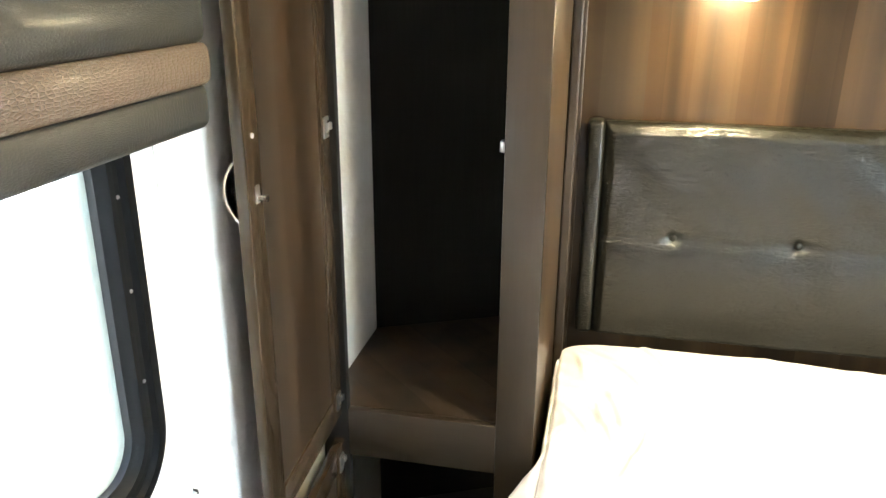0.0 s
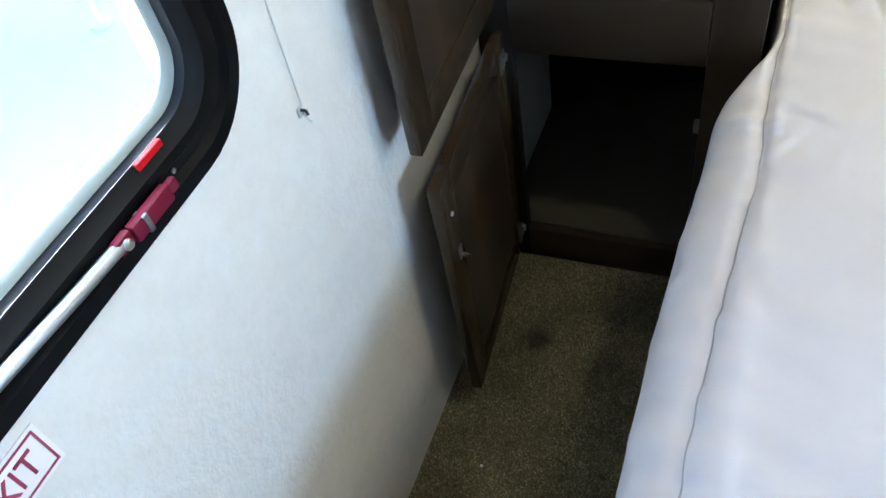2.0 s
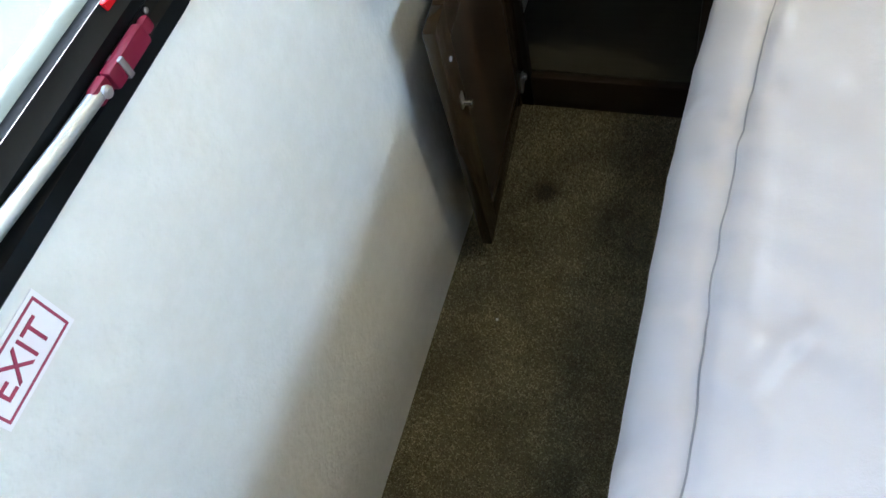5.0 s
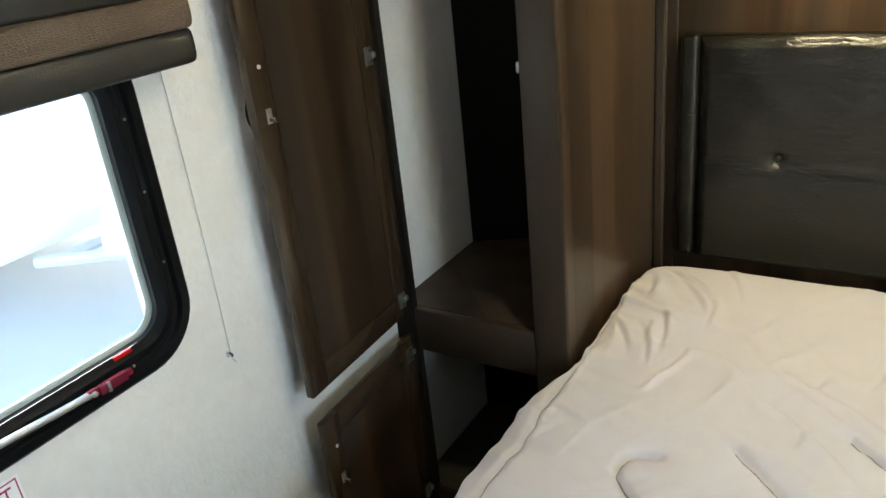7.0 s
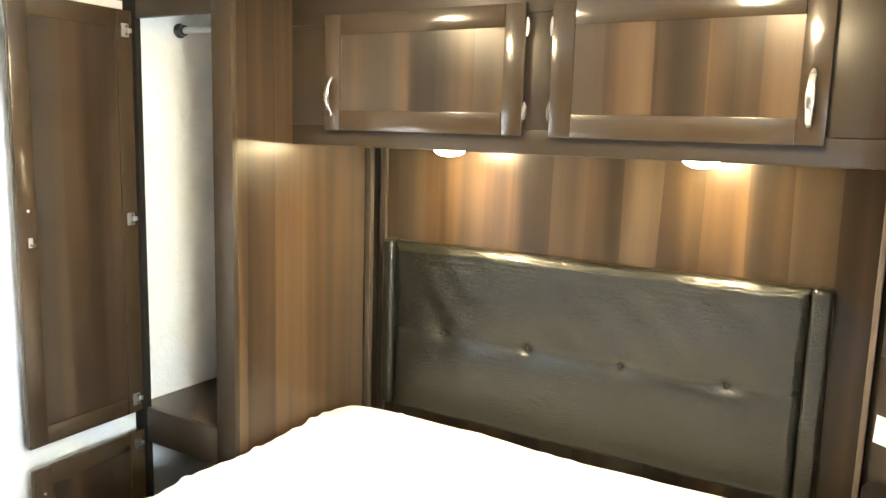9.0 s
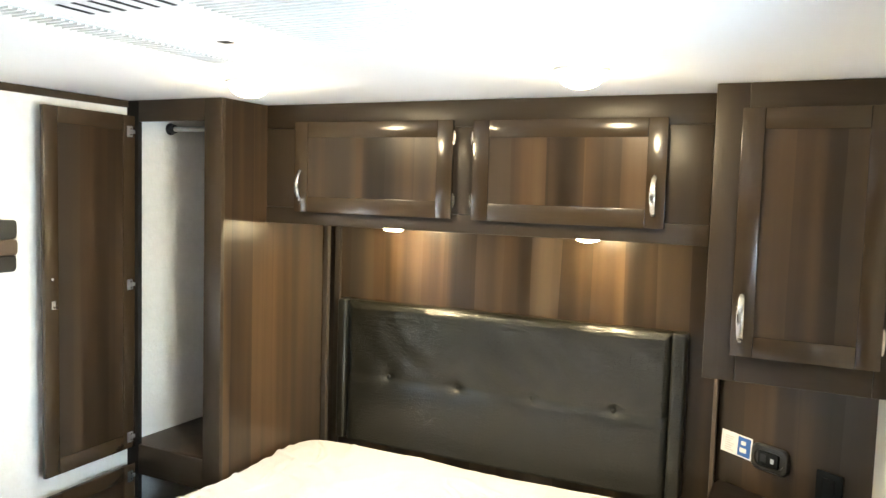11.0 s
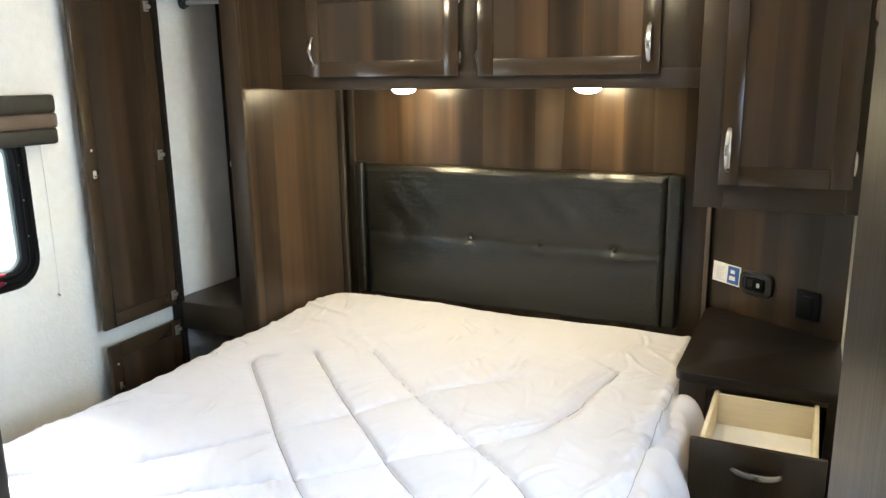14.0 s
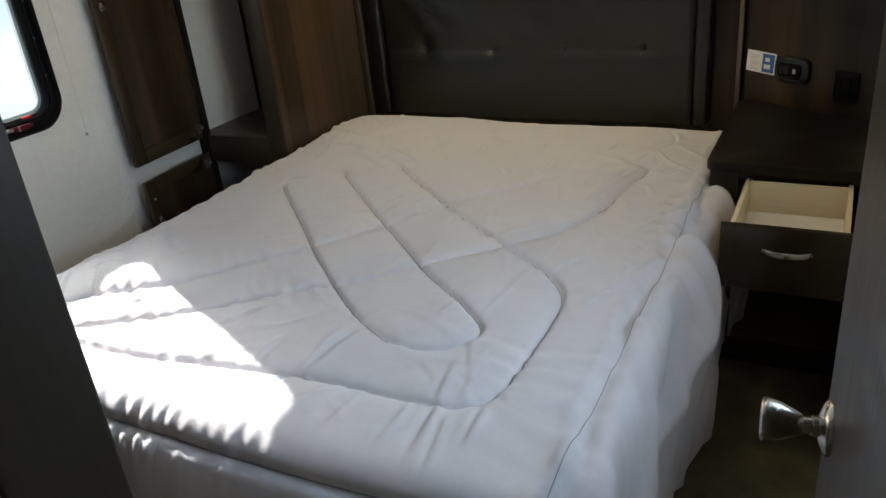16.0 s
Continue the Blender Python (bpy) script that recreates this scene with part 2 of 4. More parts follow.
CEILING_GLOW = glow("lit_ceiling_lens", (1.0, 0.80, 0.47), 16.0)
SHELF_GLOW = glow("lit_shelf_lens", (1.0, 0.80, 0.44), 22.0)


def glass():
    m = bpy.data.materials.new("clear_window_glass")
    m.use_nodes = True
    t = m.node_tree
    b = t.nodes["Principled BSDF"]
    b.inputs["Base Color"].default_value = (0.93, 0.97, 0.96, 1)
    b.inputs["Roughness"].default_value = 0.02
    b.inputs["IOR"].default_value = 1.1
    b.inputs["Transmission Weight"].default_value = 1.0
    return m


GLASS = glass()


def gravel():
    w = Mat("pale_gravel_lot", 0.9)
    n = w.noise(14, (1, 1, 1), 5, 0.7)
    w.color(w.mix(n, (0.48, 0.465, 0.44), (0.60, 0.58, 0.55)))
    return w.bump(n, 0.5, 0.02).m


GRAVEL = gravel()
TRAILER_WHITE = plastic("white_fibreglass", (0.84, 0.85, 0.85), 0.35)
DRAWBAR_STEEL = plastic("grey_painted_steel", (0.50, 0.50, 0.49), 0.5)
TRAILER_GREY = plastic("grey_body_stripe", (0.30, 0.32, 0.34), 0.4)
TYRE = plastic("tyre_rubber", (0.02, 0.02, 0.02), 0.8)
TINT = plastic("dark_tinted_pane", (0.03, 0.04, 0.045), 0.12)

# ---- building helpers ----
ORIGIN = {}


def thing(name, base, label, category, group="", kind=""):
    ob = new(name)
    ob.location = base
    ob.empty_display_size = 0.05
    ORIGIN[ob] = Vector(base)
    return tagged(ob, label, category, group, kind)


def part(name, bm, material, parent=None, label="", smooth=None):
    """Links a bmesh in world places as one mesh object under a thing or a part."""
    base = ORIGIN[parent] if parent else Vector((0, 0, 0))
    bmesh.ops.translate(bm, verts=bm.verts, vec=-base)
    me = bpy.data.meshes.new(name)
    bm.to_mesh(me)
    bm.free()
    me.materials.append(material)
    if smooth:
        me.shade_smooth()
        if smooth != "all":
            me.set_sharp_from_angle(angle=radians(38))
    ob = new(name, me)
    if parent:
        ob.parent = parent
    ORIGIN[ob] = base
    return tagged(ob, label) if label else ob


def structure(name, bm, material, label, category, smooth=None):
    return tagged(part(name, bm, material, None, "", smooth), label, category, "", "structure")


def box(x0, x1, y0, y1, z0, z1, bevel=0.0, m=None, into=None, seg=2):
    bm = bmesh.new()
    bmesh.ops.create_cube(bm, size=1)
    bmesh.ops.scale(bm, verts=bm.verts, vec=(abs(x1 - x0), abs(y1 - y0), abs(z1 - z0)))
    bmesh.ops.translate(bm, verts=bm.verts, vec=((x0 + x1) / 2, (y0 + y1) / 2, (z0 + z1) / 2))
    if bevel:
        bmesh.ops.bevel(bm, geom=list(bm.edges), offset=bevel, segments=seg, affect="EDGES", profile=0.5)
    if m:
        bmesh.ops.transform(bm, matrix=m, verts=bm.verts)
    return join(into, bm)


def join(into, bm):
    if into is None:
        return bm
    me = bpy.data.meshes.new("tmp")
    bm.to_mesh(me)
    bm.free()
    into.from_mesh(me)
    bpy.data.meshes.remove(me)
    return into


def prism(points, z0, z1, bevel=0.0):
    """An upright prism over a plan polygon."""
    bm = bmesh.new()
    low = [bm.verts.new((x, y, z0)) for x, y in points]
    high = [bm.verts.new((x, y, z1)) for x, y in points]
    n = len(points)
    bm.faces.new(low[::-1])
    bm.faces.new(high)
    for i in range(n):
        bm.faces.new((low[i], low[(i + 1) % n], high[(i + 1) % n], high[i]))
    bmesh.ops.recalc_face_normals(bm, faces=bm.faces)
    if bevel:
        bmesh.ops.bevel(bm, geom=list(bm.edges), offset=bevel, segments=2, affect="EDGES", profile=0.5)
    return bm


def lathe(profile, m=None, seg=28, into=None):
    """A turned solid: rows of radius and height about z."""
    bm = bmesh.new()
    rings = []
    for r, z in profile:
        rings.append([bm.verts.new((max(r, 1e-5) * math.cos(2 * math.pi * i / seg), max(r, 1e-5) * math.sin(2 * math.pi * i / seg), z)) for i in range(seg)])
    for a, b in zip(rings, rings[1:]):
        for i in range(seg):
            j = (i + 1) % seg
            bm.faces.new((a[i], a[j], b[j], b[i]))
    bmesh.ops.remove_doubles(bm, verts=bm.verts, dist=2e-5)
    bmesh.ops.holes_fill(bm, edges=bm.edges)
    bmesh.ops.recalc_face_normals(bm, faces=bm.faces)
    if m:
        bmesh.ops.transform(bm, matrix=m, verts=bm.verts)
    return join(into, bm)


def tube(points, r, seg=10, flat=1.0, into=None):
    """A tube along places; flat squeezes it along its second normal."""
    bm = bmesh.new()
    pts = [Vector(p) for p in points]
    rings, up = [], None
    for i, p in enumerate(pts):
        d = (pts[min(i + 1, len(pts) - 1)] - pts[max(i - 1, 0)]).normalized()
        if up is None:
            up = d.orthogonal().normalized()
        up = (up - d * up.dot(d)).normalized()
        side = d.cross(up)
        rings.append([bm.verts.new(p + r * (math.cos(a) * side + flat * math.sin(a) * up)) for a in (2 * math.pi * k / seg for k in range(seg))])
    for a, b in zip(rings, rings[1:]):
        for k in range(seg):
            j = (k + 1) % seg
            bm.faces.new((a[k], a[j], b[j], b[k]))
    bm.faces.new(rings[0][::-1])
    bm.faces.new(rings[-1])
    bmesh.ops.recalc_face_normals(bm, faces=bm.faces)
    return join(into, bm)


def field(nu, nv, fn):
    """A sheet of places fn(u, v), u and v from 0 to 1."""
    bm = bmesh.new()
    rows = [[bm.verts.new(fn(i / nu, j / nv)) for i in range(nu + 1)] for j in range(nv + 1)]
    for j in range(nv):
        for i in range(nu):
            bm.faces.new((rows[j][i], rows[j][i + 1], rows[j + 1][i + 1], rows[j + 1][i]))
    return bm


def rounded_loop(a0, a1, b0, b1, r, seg=9):
    """Places of a rounded rectangle, anticlockwise."""
    out = []
    for ca, cb, start in ((a1 - r, b1 - r, 0), (a0 + r, b1 - r, 90), (a0 + r, b0 + r, 180), (a1 - r, b0 + r, 270)):
        for k in range(seg + 1):
            w = radians(start + 90 * k / seg)
            out.append((ca + r * math.cos(w), cb + r * math.sin(w)))
    return out


def ring(loops, closed=False):
    """A loft through loops of places with the same count."""
    bm = bmesh.new()
    rows = [[bm.verts.new(p) for p in loop] for loop in loops]
    pairs = list(zip(rows, rows[1:])) + ([(rows[-1], rows[0])] if closed else [])
    for a, b in pairs:
        n = len(a)
        for i in range(n):
            bm.faces.new((a[i], a[(i + 1) % n], b[(i + 1) % n], b[i]))
    bmesh.ops.recalc_face_normals(bm, faces=bm.faces)
    return bm


def wall_with_hole(axis, c0, c1, a0, a1, z0, z1, h0, h1, k0, k1):
    """An upright slab with one rectangular opening: across = c0..c1, along = a0..a1, opening h0..h1 by k0..k1."""
    bm = bmesh.new()
    for s0, s1, t0, t1 in ((a0, h0, z0, z1), (h1, a1, z0, z1), (h0, h1, z0, k0), (h0, h1, k1, z1)):
        if axis == "x":
            box(c0, c1, s0, s1, t0, t1, into=bm)
        else:
            box(s0, s1, c0, c1, t0, t1, into=bm)
    return bm

# ---- the room ----
H = 1.985          # ceiling
RIGHT = 2.57       # inner face of the far side wall
BACK = 0.0         # face of the wall behind the headboard
FRONT = -0.735     # face of the wardrobe
structure("floor", box(-0.08, RIGHT + 0.08, -4.3, 0.12, -0.06, 0.0), CARPET, "brown-grey cut-pile carpet on the bedroom floor", "floor")
structure("ceiling", box(-0.08, RIGHT + 0.08, -4.3, 0.12, H, H + 0.06), CEILING_WHITE, "smooth white ceiling panel", "ceiling")
WIN = dict(h0=-2.120, h1=-1.372, k0=0.940, k1=1.415)
structure("wall_left", wall_with_hole("x", -0.06, 0.0, -4.3, 0.12, 0.0, H, **WIN), WHITE_VINYL, "mottled white vinyl side wall with an emergency window", "wall")
structure("wall_right", wall_with_hole("x", RIGHT, RIGHT + 0.06, -4.3, 0.12, 0.0, H, -2.28, -1.60, 1.05, 1.53), WHITE_VINYL, "white vinyl side wall beside the nightstand", "wall")
structure("wall_headboard", box(0.0, RIGHT, BACK, 0.06, 0.0, H), WALNUT, "dark walnut plank panelling behind the headboard", "wall")
structure("wall_bath", box(0.0, 1.828, -2.80, -2.70, 0.0, H), DOOR_SKIN, "greyed walnut partition at the foot of the bed", "wall")
structure("wall_hall", box(1.74, 1.842, -4.3, -2.804, 0.0, H), WHITE_VINYL, "white vinyl hall partition", "wall")
structure("wall_corner_trim", box(1.829, 1.851, -2.802, -2.692, 0.0, H, 0.003), DOOR_SKIN, "grey-brown trim on the partition's outer corner", "trim")
structure("wall_over_door", box(1.852, RIGHT, -2.80, -2.70, 1.92, H), DOOR_SKIN, "greyed walnut panel over the bedroom doorway", "wall")
structure("wall_end", box(1.8425, RIGHT, -4.3, -4.2, 0.0, H), WHITE_VINYL, "plain white wall at the hall's end", "wall")
structure("trim_ceiling_left", box(0.0, 0.014, -2.70, FRONT - 0.001, H - 0.028, H - 0.001, 0.003), FRAME_WOOD, "dark brown trim along the ceiling", "trim")
# corner mouldings of the bed niche, and the panel that cuts the corner behind the nightstand
structure("trim_niche_left", box(0.468, 0.492, -0.10, -0.078, 0.0, 1.54, 0.004), DOOR_SKIN, "greyed brown corner moulding beside the headboard", "trim")
structure("trim_niche_back", box(0.470, 0.500, -0.016, -0.002, 0.0, 1.54, 0.003), DOOR_SKIN, "slim greyed brown moulding on the panelled wall", "trim")
structure("trim_niche_right", box(2.085, 2.101, -0.044, -0.024, 0.0, 1.54, 0.003), PALE_TRIM, "pale brown corner moulding by the nightstand", "trim")
structure("wall_nightstand", prism([(2.098, -0.002), (2.098, -0.022), (2.569, -0.30), (2.569, -0.002)], 0.0, H), WALNUT, "dark walnut panel behind the nightstand", "wall")

# ---- emergency window in the side wall ----


def window(x, facing, y0, y1, z0, z1, name, label):
    """A rounded black framed window; facing is +1 or -1 along x."""
    f = facing
    win = thing(name, (x, (y0 + y1) / 2, z0), label, "window", "", "structure")

    def lp(inset, depth):
        r = max(0.105 - inset * 0.85, 0.03)
        return [(x + f * depth, a, b) for a, b in rounded_loop(y0 + inset, y1 - inset, z0 + inset, z1 - inset, r)]

    prof = [(0.0, 0.0005), (0.0, 0.012), (0.006, 0.018), (0.022, 0.019), (0.027, 0.012), (0.036, 0.011), (0.041, 0.016), (0.051, 0.016), (0.056, 0.010), (0.064, 0.006), (0.065, -0.013)]
    part("window_frame", ring([lp(*p) for p in prof]), BLACK_PLASTIC, win, "black plastic window frame", smooth=1)
    part("gasket", ring([lp(0.0652, -0.004), lp(0.070, -0.007), lp(0.072, -0.012), lp(0.0645, -0.018)]), GLAZING, win, "grey glazing seal", smooth=1)
    pane_loop = lp(0.069, -0.0125)
    bm = bmesh.new()
    fa = [bm.verts.new(p) for p in pane_loop]
    fb = [bm.verts.new((p[0] - f * 0.005, p[1], p[2])) for p in pane_loop]
    bm.faces.new(fa)
    bm.faces.new(fb[::-1])
    for i in range(len(fa)):
        bm.faces.new((fa[i], fa[(i + 1) % len(fa)], fb[(i + 1) % len(fb)], fb[i]))
    bmesh.ops.recalc_face_normals(bm, faces=bm.faces)
    pane = part("pane", bm, GLASS, win, "clear glass pane")
    pane.visible_shadow = False
    # screws round the frame
    for yy, zz in [(y1 - 0.033, z0 + d) for d in (0.175, 0.30, 0.42)] + [(y1 - d, z0 + 0.033) for d in (0.14, 0.40, 0.62)]:
        part("screw", lathe([(0.0, 0.0), (0.0026, 0.0), (0.0026, 0.0014), (0.0016, 0.002), (0.0, 0.002)], pose(x + f * 0.0122, yy, zz, 0, 90 * f, 0), 12), DARK_STEEL, win, smooth=1)
    return win


win_left = window(0.0, 1, -2.17, -1.322, 0.893, 1.458, "window_1", "black framed emergency exit window with rounded corners")
# latch: red lever and silver rod along the lower frame
lv_bm = box(0.0195, 0.0300, -1.538, -1.486, 0.9195, 0.9370, 0.003)
box(0.0195, 0.0285, -1.5575, -1.5385, 0.9225, 0.9375, 0.003, into=lv_bm)
box(0.0195, 0.0275, -1.4855, -1.474, 0.9220, 0.9345, 0.003, into=lv_bm)
lv = part("latch_lever", lv_bm, RED_PLASTIC, win_left, "dark red plastic latch lever", smooth=1)
part("lever_clip", box(0.0190, 0.0312, -1.5250, -1.5190, 0.9185, 0.9365, 0.001), DARK_STEEL, lv, "grey metal clip", smooth=1)
part("lever_rivet", lathe([(0.0, 0), (0.005, 0), (0.005, 0.003), (0.003, 0.005), (0, 0.005)], pose(0.0282, -1.548, 0.930, 0, 90, 0), 14), STEEL, lv, smooth=1)
part("latch_rod", tube([(0.024, -1.545, 0.930), (0.024, -1.60, 0.933), (0.024, -1.722, 0.943)], 0.0060, 14), ALUMINIUM, win_left, "silver aluminium latch rod", smooth=1)
part("rod_pivot", lathe([(0, -0.008), (0.0058, -0.008), (0.0068, -0.005), (0.006, 0.003), (0.0035, 0.006), (0, 0.007)], pose(0.023, -1.728, 0.944, 0, 90, 0), 18), ALUMINIUM, win_left, "silver pivot knob", smooth=1)
part("rod_bracket", box(0.010, 0.020, -1.785, -1.736, 0.921, 0.944, 0.004), BLACK_PLASTIC, win_left, smooth=1)
part("red_mark", box(0.0060, 0.0110, -1.490, -1.456, 0.9500, 0.9570, 0.001), RED_TAPE, win_left, "bright red release mark")

# exit sticker below the window
sticker = thing("exit_sticker", (0.0, -1.724, 0.822), "white sticker with red border reading EXIT under the window", "sticker")
SY0, SY1, SZ0, SZ1 = -1.768, -1.686, 0.823, 0.866
part("film", box(0.0004, 0.0012, SY0 - 0.004, SY1 + 0.004, SZ0 - 0.004, SZ1 + 0.004), STICKER_WHITE, sticker)
for a0, a1, b0, b1 in ((SY0, SY1, SZ1 - 0.0022, SZ1), (SY0, SY1, SZ0, SZ0 + 0.0022), (SY0, SY0 + 0.0022, SZ0 + 0.0022, SZ1 - 0.0022), (SY1 - 0.0022, SY1, SZ0 + 0.0022, SZ1 - 0.0022)):
    part("border", box(0.0012, 0.0017, a0, a1, b0, b1), STICKER_RED, sticker, "red printed border")


def lettering(text, size, m, material, parent, label, depth=0.0004):
    cu = bpy.data.curves.new("lettering", "FONT")
    cu.body, cu.size, cu.extrude = text, size, depth
    cu.align_x, cu.align_y = "CENTER", "CENTER"
    tmp = bpy.data.objects.new("tmp_text", cu)
    scene.collection.objects.link(tmp)
    bpy.context.view_layer.update()
    me = bpy.data.meshes.new_from_object(tmp.evaluated_get(bpy.context.evaluated_depsgraph_get()))
    bpy.data.objects.remove(tmp)
    bm = bmesh.new()
    bm.from_mesh(me)
    bpy.data.meshes.remove(me)
    bmesh.ops.transform(bm, matrix=m, verts=bm.verts)
    return part("lettering", bm, material, parent, label)


lettering("EXIT", 0.0345, Matrix(((0, 0, 1, 0.0018), (1, 0, 0, -1.727), (0, 1, 0, 0.8445), (0, 0, 0, 1))) @ Matrix.Diagonal((0.86, 1, 1, 1)), STICKER_RED, sticker, "red printed word EXIT")

# padded valance over the window, in three bands


def valance(x, f, y0, y1, z0, deep, name_label):
    ob = thing("window_valance", (x, (y0 + y1) / 2, z0), name_label, "valance", "padded valances")
    bands = [(z0, z0 + 0.056, 0.082, BLACK_VINYL, "black padded lower band"), (z0 + 0.054, z0 + 0.106, 0.090, BROWN_VINYL, "brown crocodile-grain middle band"), (z0 + 0.104, z0 + 0.168, 0.086, BLACK_VINYL, "black padded upper band")]
    for a, b, d, mat, label in bands:
        d *= deep
        prof = [(0.002, a + 0.002)]
        for k in range(9):
            w = radians(-80 + 160 * k / 8)
            sw = math.copysign(abs(math.sin(w)) ** 0.55, math.sin(w))
            prof.append((d - 0.016 + 0.016 * abs(math.cos(w)) ** 0.6, (a + b) / 2 + (b - a) / 2 * sw * 0.985))
        prof.append((0.002, b - 0.002))
        loops = []
        for yy, s in ((y0, 0.90), (y0 + 0.006, 0.97), (y0 + 0.016, 1.0), (y1 - 0.016, 1.0), (y1 - 0.006, 0.97), (y1, 0.90)):
            mid = (a + b) / 2
            loops.append([(x + f * max(0.002, p * (s if p > 0.01 else 1)), yy, mid + (q - mid) * s) for p, q in prof])
        bm = ring(loops)
        bmesh.ops.holes_fill(bm, edges=bm.edges)
        bmesh.ops.recalc_face_normals(bm, faces=bm.faces)
        part("band", bm, mat, ob, label, smooth=1)
    return ob


valance(0.0, 1, -2.24, -1.238, 1.378, 1.0, "padded valance of black and brown vinyl bands above the exit window")
window(RIGHT, -1, -2.335, -1.545, 1.000, 1.580, "window_2", "black framed window beyond the open door")
valance(RIGHT, -1, -2.19, -1.20, 1.628, 0.5, "padded vinyl valance on the wall by the nightstand")

# blind cord and its wall hook
cord = thing("blind_cord", (0.006, -1.264, 0.829), "thin grey pull cord hanging to a small wall hook", "cord")
part("string", tube([(0.006, -1.262 + 0.012 * s * (1 - s), 1.376 - 0.54 * s) for s in (0, 0.2, 0.4, 0.6, 0.8, 1.0)], 0.0011, 6), GASKET, cord)
hk = part("hook_plate", box(0.0003, 0.004, -1.2685, -1.2595, 0.823, 0.835, 0.0015), GASKET, cord, "grey plastic cord hook", smooth=1)
part("hook", tube([(0.003, -1.2635, 0.832), (0.010, -1.263, 0.831), (0.011, -1.263, 0.826)], 0.0020, 8), BLACK_GLOSS, hk, "dark hook tip", smooth=1)
part("tail", tube([(0.006, -1.264, 0.828), (0.005, -1.258, 0.815), (0.004, -1.252, 0.806)], 0.0010, 6), GASKET, cord)

# ---- cabinet doors and fittings ----


def bow_handle(parent, a, b, out, wide=0.0080, thick=0.0032):
    """A bowed flat bar pull between two feet a and b, standing out along out."""
    a, b, out = Vector(a), Vector(b), Vector(out)
    axis = (b - a).normalized()
    flat = axis.cross(out.normalized())
    n = 18
    mids = [a.lerp(b, k / n) + out * (math.sin(math.pi * k / n) ** 0.6) for k in range(n + 1)]
    loops = []
    for k, p in enumerate(mids):
        d = (mids[min(k + 1, n)] - mids[max(k - 1, 0)]).normalized()
        up = flat.cross(d).normalized()
        s = k / n
        w = wide * (1.0 + 0.22 * math.exp(-((s - 0.5) / 0.20) ** 2) - 0.18 * math.exp(-((s - 0.30) / 0.02) ** 2) - 0.18 * math.exp(-((s - 0.70) / 0.02) ** 2))
        loops.append([(p + flat * w * math.copysign(abs(math.cos(q)) ** 0.6, math.cos(q)) + up * thick * math.copysign(abs(math.sin(q)) ** 0.6, math.sin(q)))[:] for q in (2 * math.pi * (i + 0.5) / 12 for i in range(12))])
    bm = ring(loops)
    bmesh.ops.holes_fill(bm, edges=bm.edges)
    bmesh.ops.recalc_face_normals(bm, faces=bm.faces)
    h = part("handle", bm, NICKEL, parent, "curved brushed nickel handle", smooth=1)
    for p in (a, b):
        part("foot", lathe([(0, -0.001), (0.0072, -0.001), (0.0072, 0.003), (0.005, 0.007), (0, 0.007)], Matrix.Translation(p) @ out.to_track_quat("Z", "Y").to_matrix().to_4x4(), 14), NICKEL, h, smooth=1)
    return h


def shaker(parent, w, h, thick, m, fw=0.06, label=""):
    """A framed door of width w and height h in the plane y = 0 (front towards -y), hinged at x = 0, put at m."""
    door = part("door", box(fw - 0.008, w - fw + 0.008, 0.006, thick - 0.005, fw - 0.008, h - fw + 0.008, 0.0, m), WALNUT, parent, label or "plank laminate door panel")
    for x0, x1 in ((0, fw), (w - fw, w)):
        part("stile", box(x0, x1, 0, thick, 0, h, 0.0025, m), FRAME_WOOD, door, smooth=1)
    for z0, z1 in ((0, fw), (h - fw, h)):
        part("rail", box(fw + 0.0003, w - fw - 0.0003, 0.0004, thick - 0.0004, z0, z1, 0.0022, m), RAIL_WOOD, door, smooth=1)
    return door


def leaf_hinge(parent, x, y, z, m=None, h=0.052):
    """A slim oval surface hinge."""
    prof = [(math.cos(a) * 0.0075, math.sin(a) * h / 2) for a in (2 * math.pi * k / 20 for k in range(20))]
    bm = ring([[(x + p * 0.75, y, z + q * 0.96) for p, q in prof], [(x + p, y - 0.004, z + q) for p, q in prof], [(x + p * 0.7, y - 0.009, z + q * 0.9) for p, q in prof]])
    bmesh.ops.holes_fill(bm, edges=bm.edges)
    bmesh.ops.recalc_face_normals(bm, faces=bm.faces)
    if m:
        bmesh.ops.transform(bm, matrix=m, verts=bm.verts)
    return part("hinge", bm, NICKEL, parent, "oval nickel hinge", smooth=1)


def cup_hinge(parent, x, y, z, m=None):
    """The inner plate of a hidden hinge with its screws."""
    h = part("hinge", box(x - 0.013, x + 0.013, y, y + 0.004, z - 0.020, z + 0.020, 0.0015, m), STEEL, parent, "zinc hinge plate", smooth=1)
    for dz in (-0.011, 0.011):
        part("hinge_screw", lathe([(0, 0), (0.0035, 0), (0.003, 0.002), (0, 0.002)], (m or Matrix()) @ pose(x - 0.003, y + 0.004, z + dz, -90, 0, 0), 10), NICKEL, h, smooth=1)
    part("knuckle", box(x - 0.021, x - 0.011, y - 0.002, y + 0.008, z - 0.007, z + 0.007, 0.002, m), STEEL, h, smooth=1)
    return h


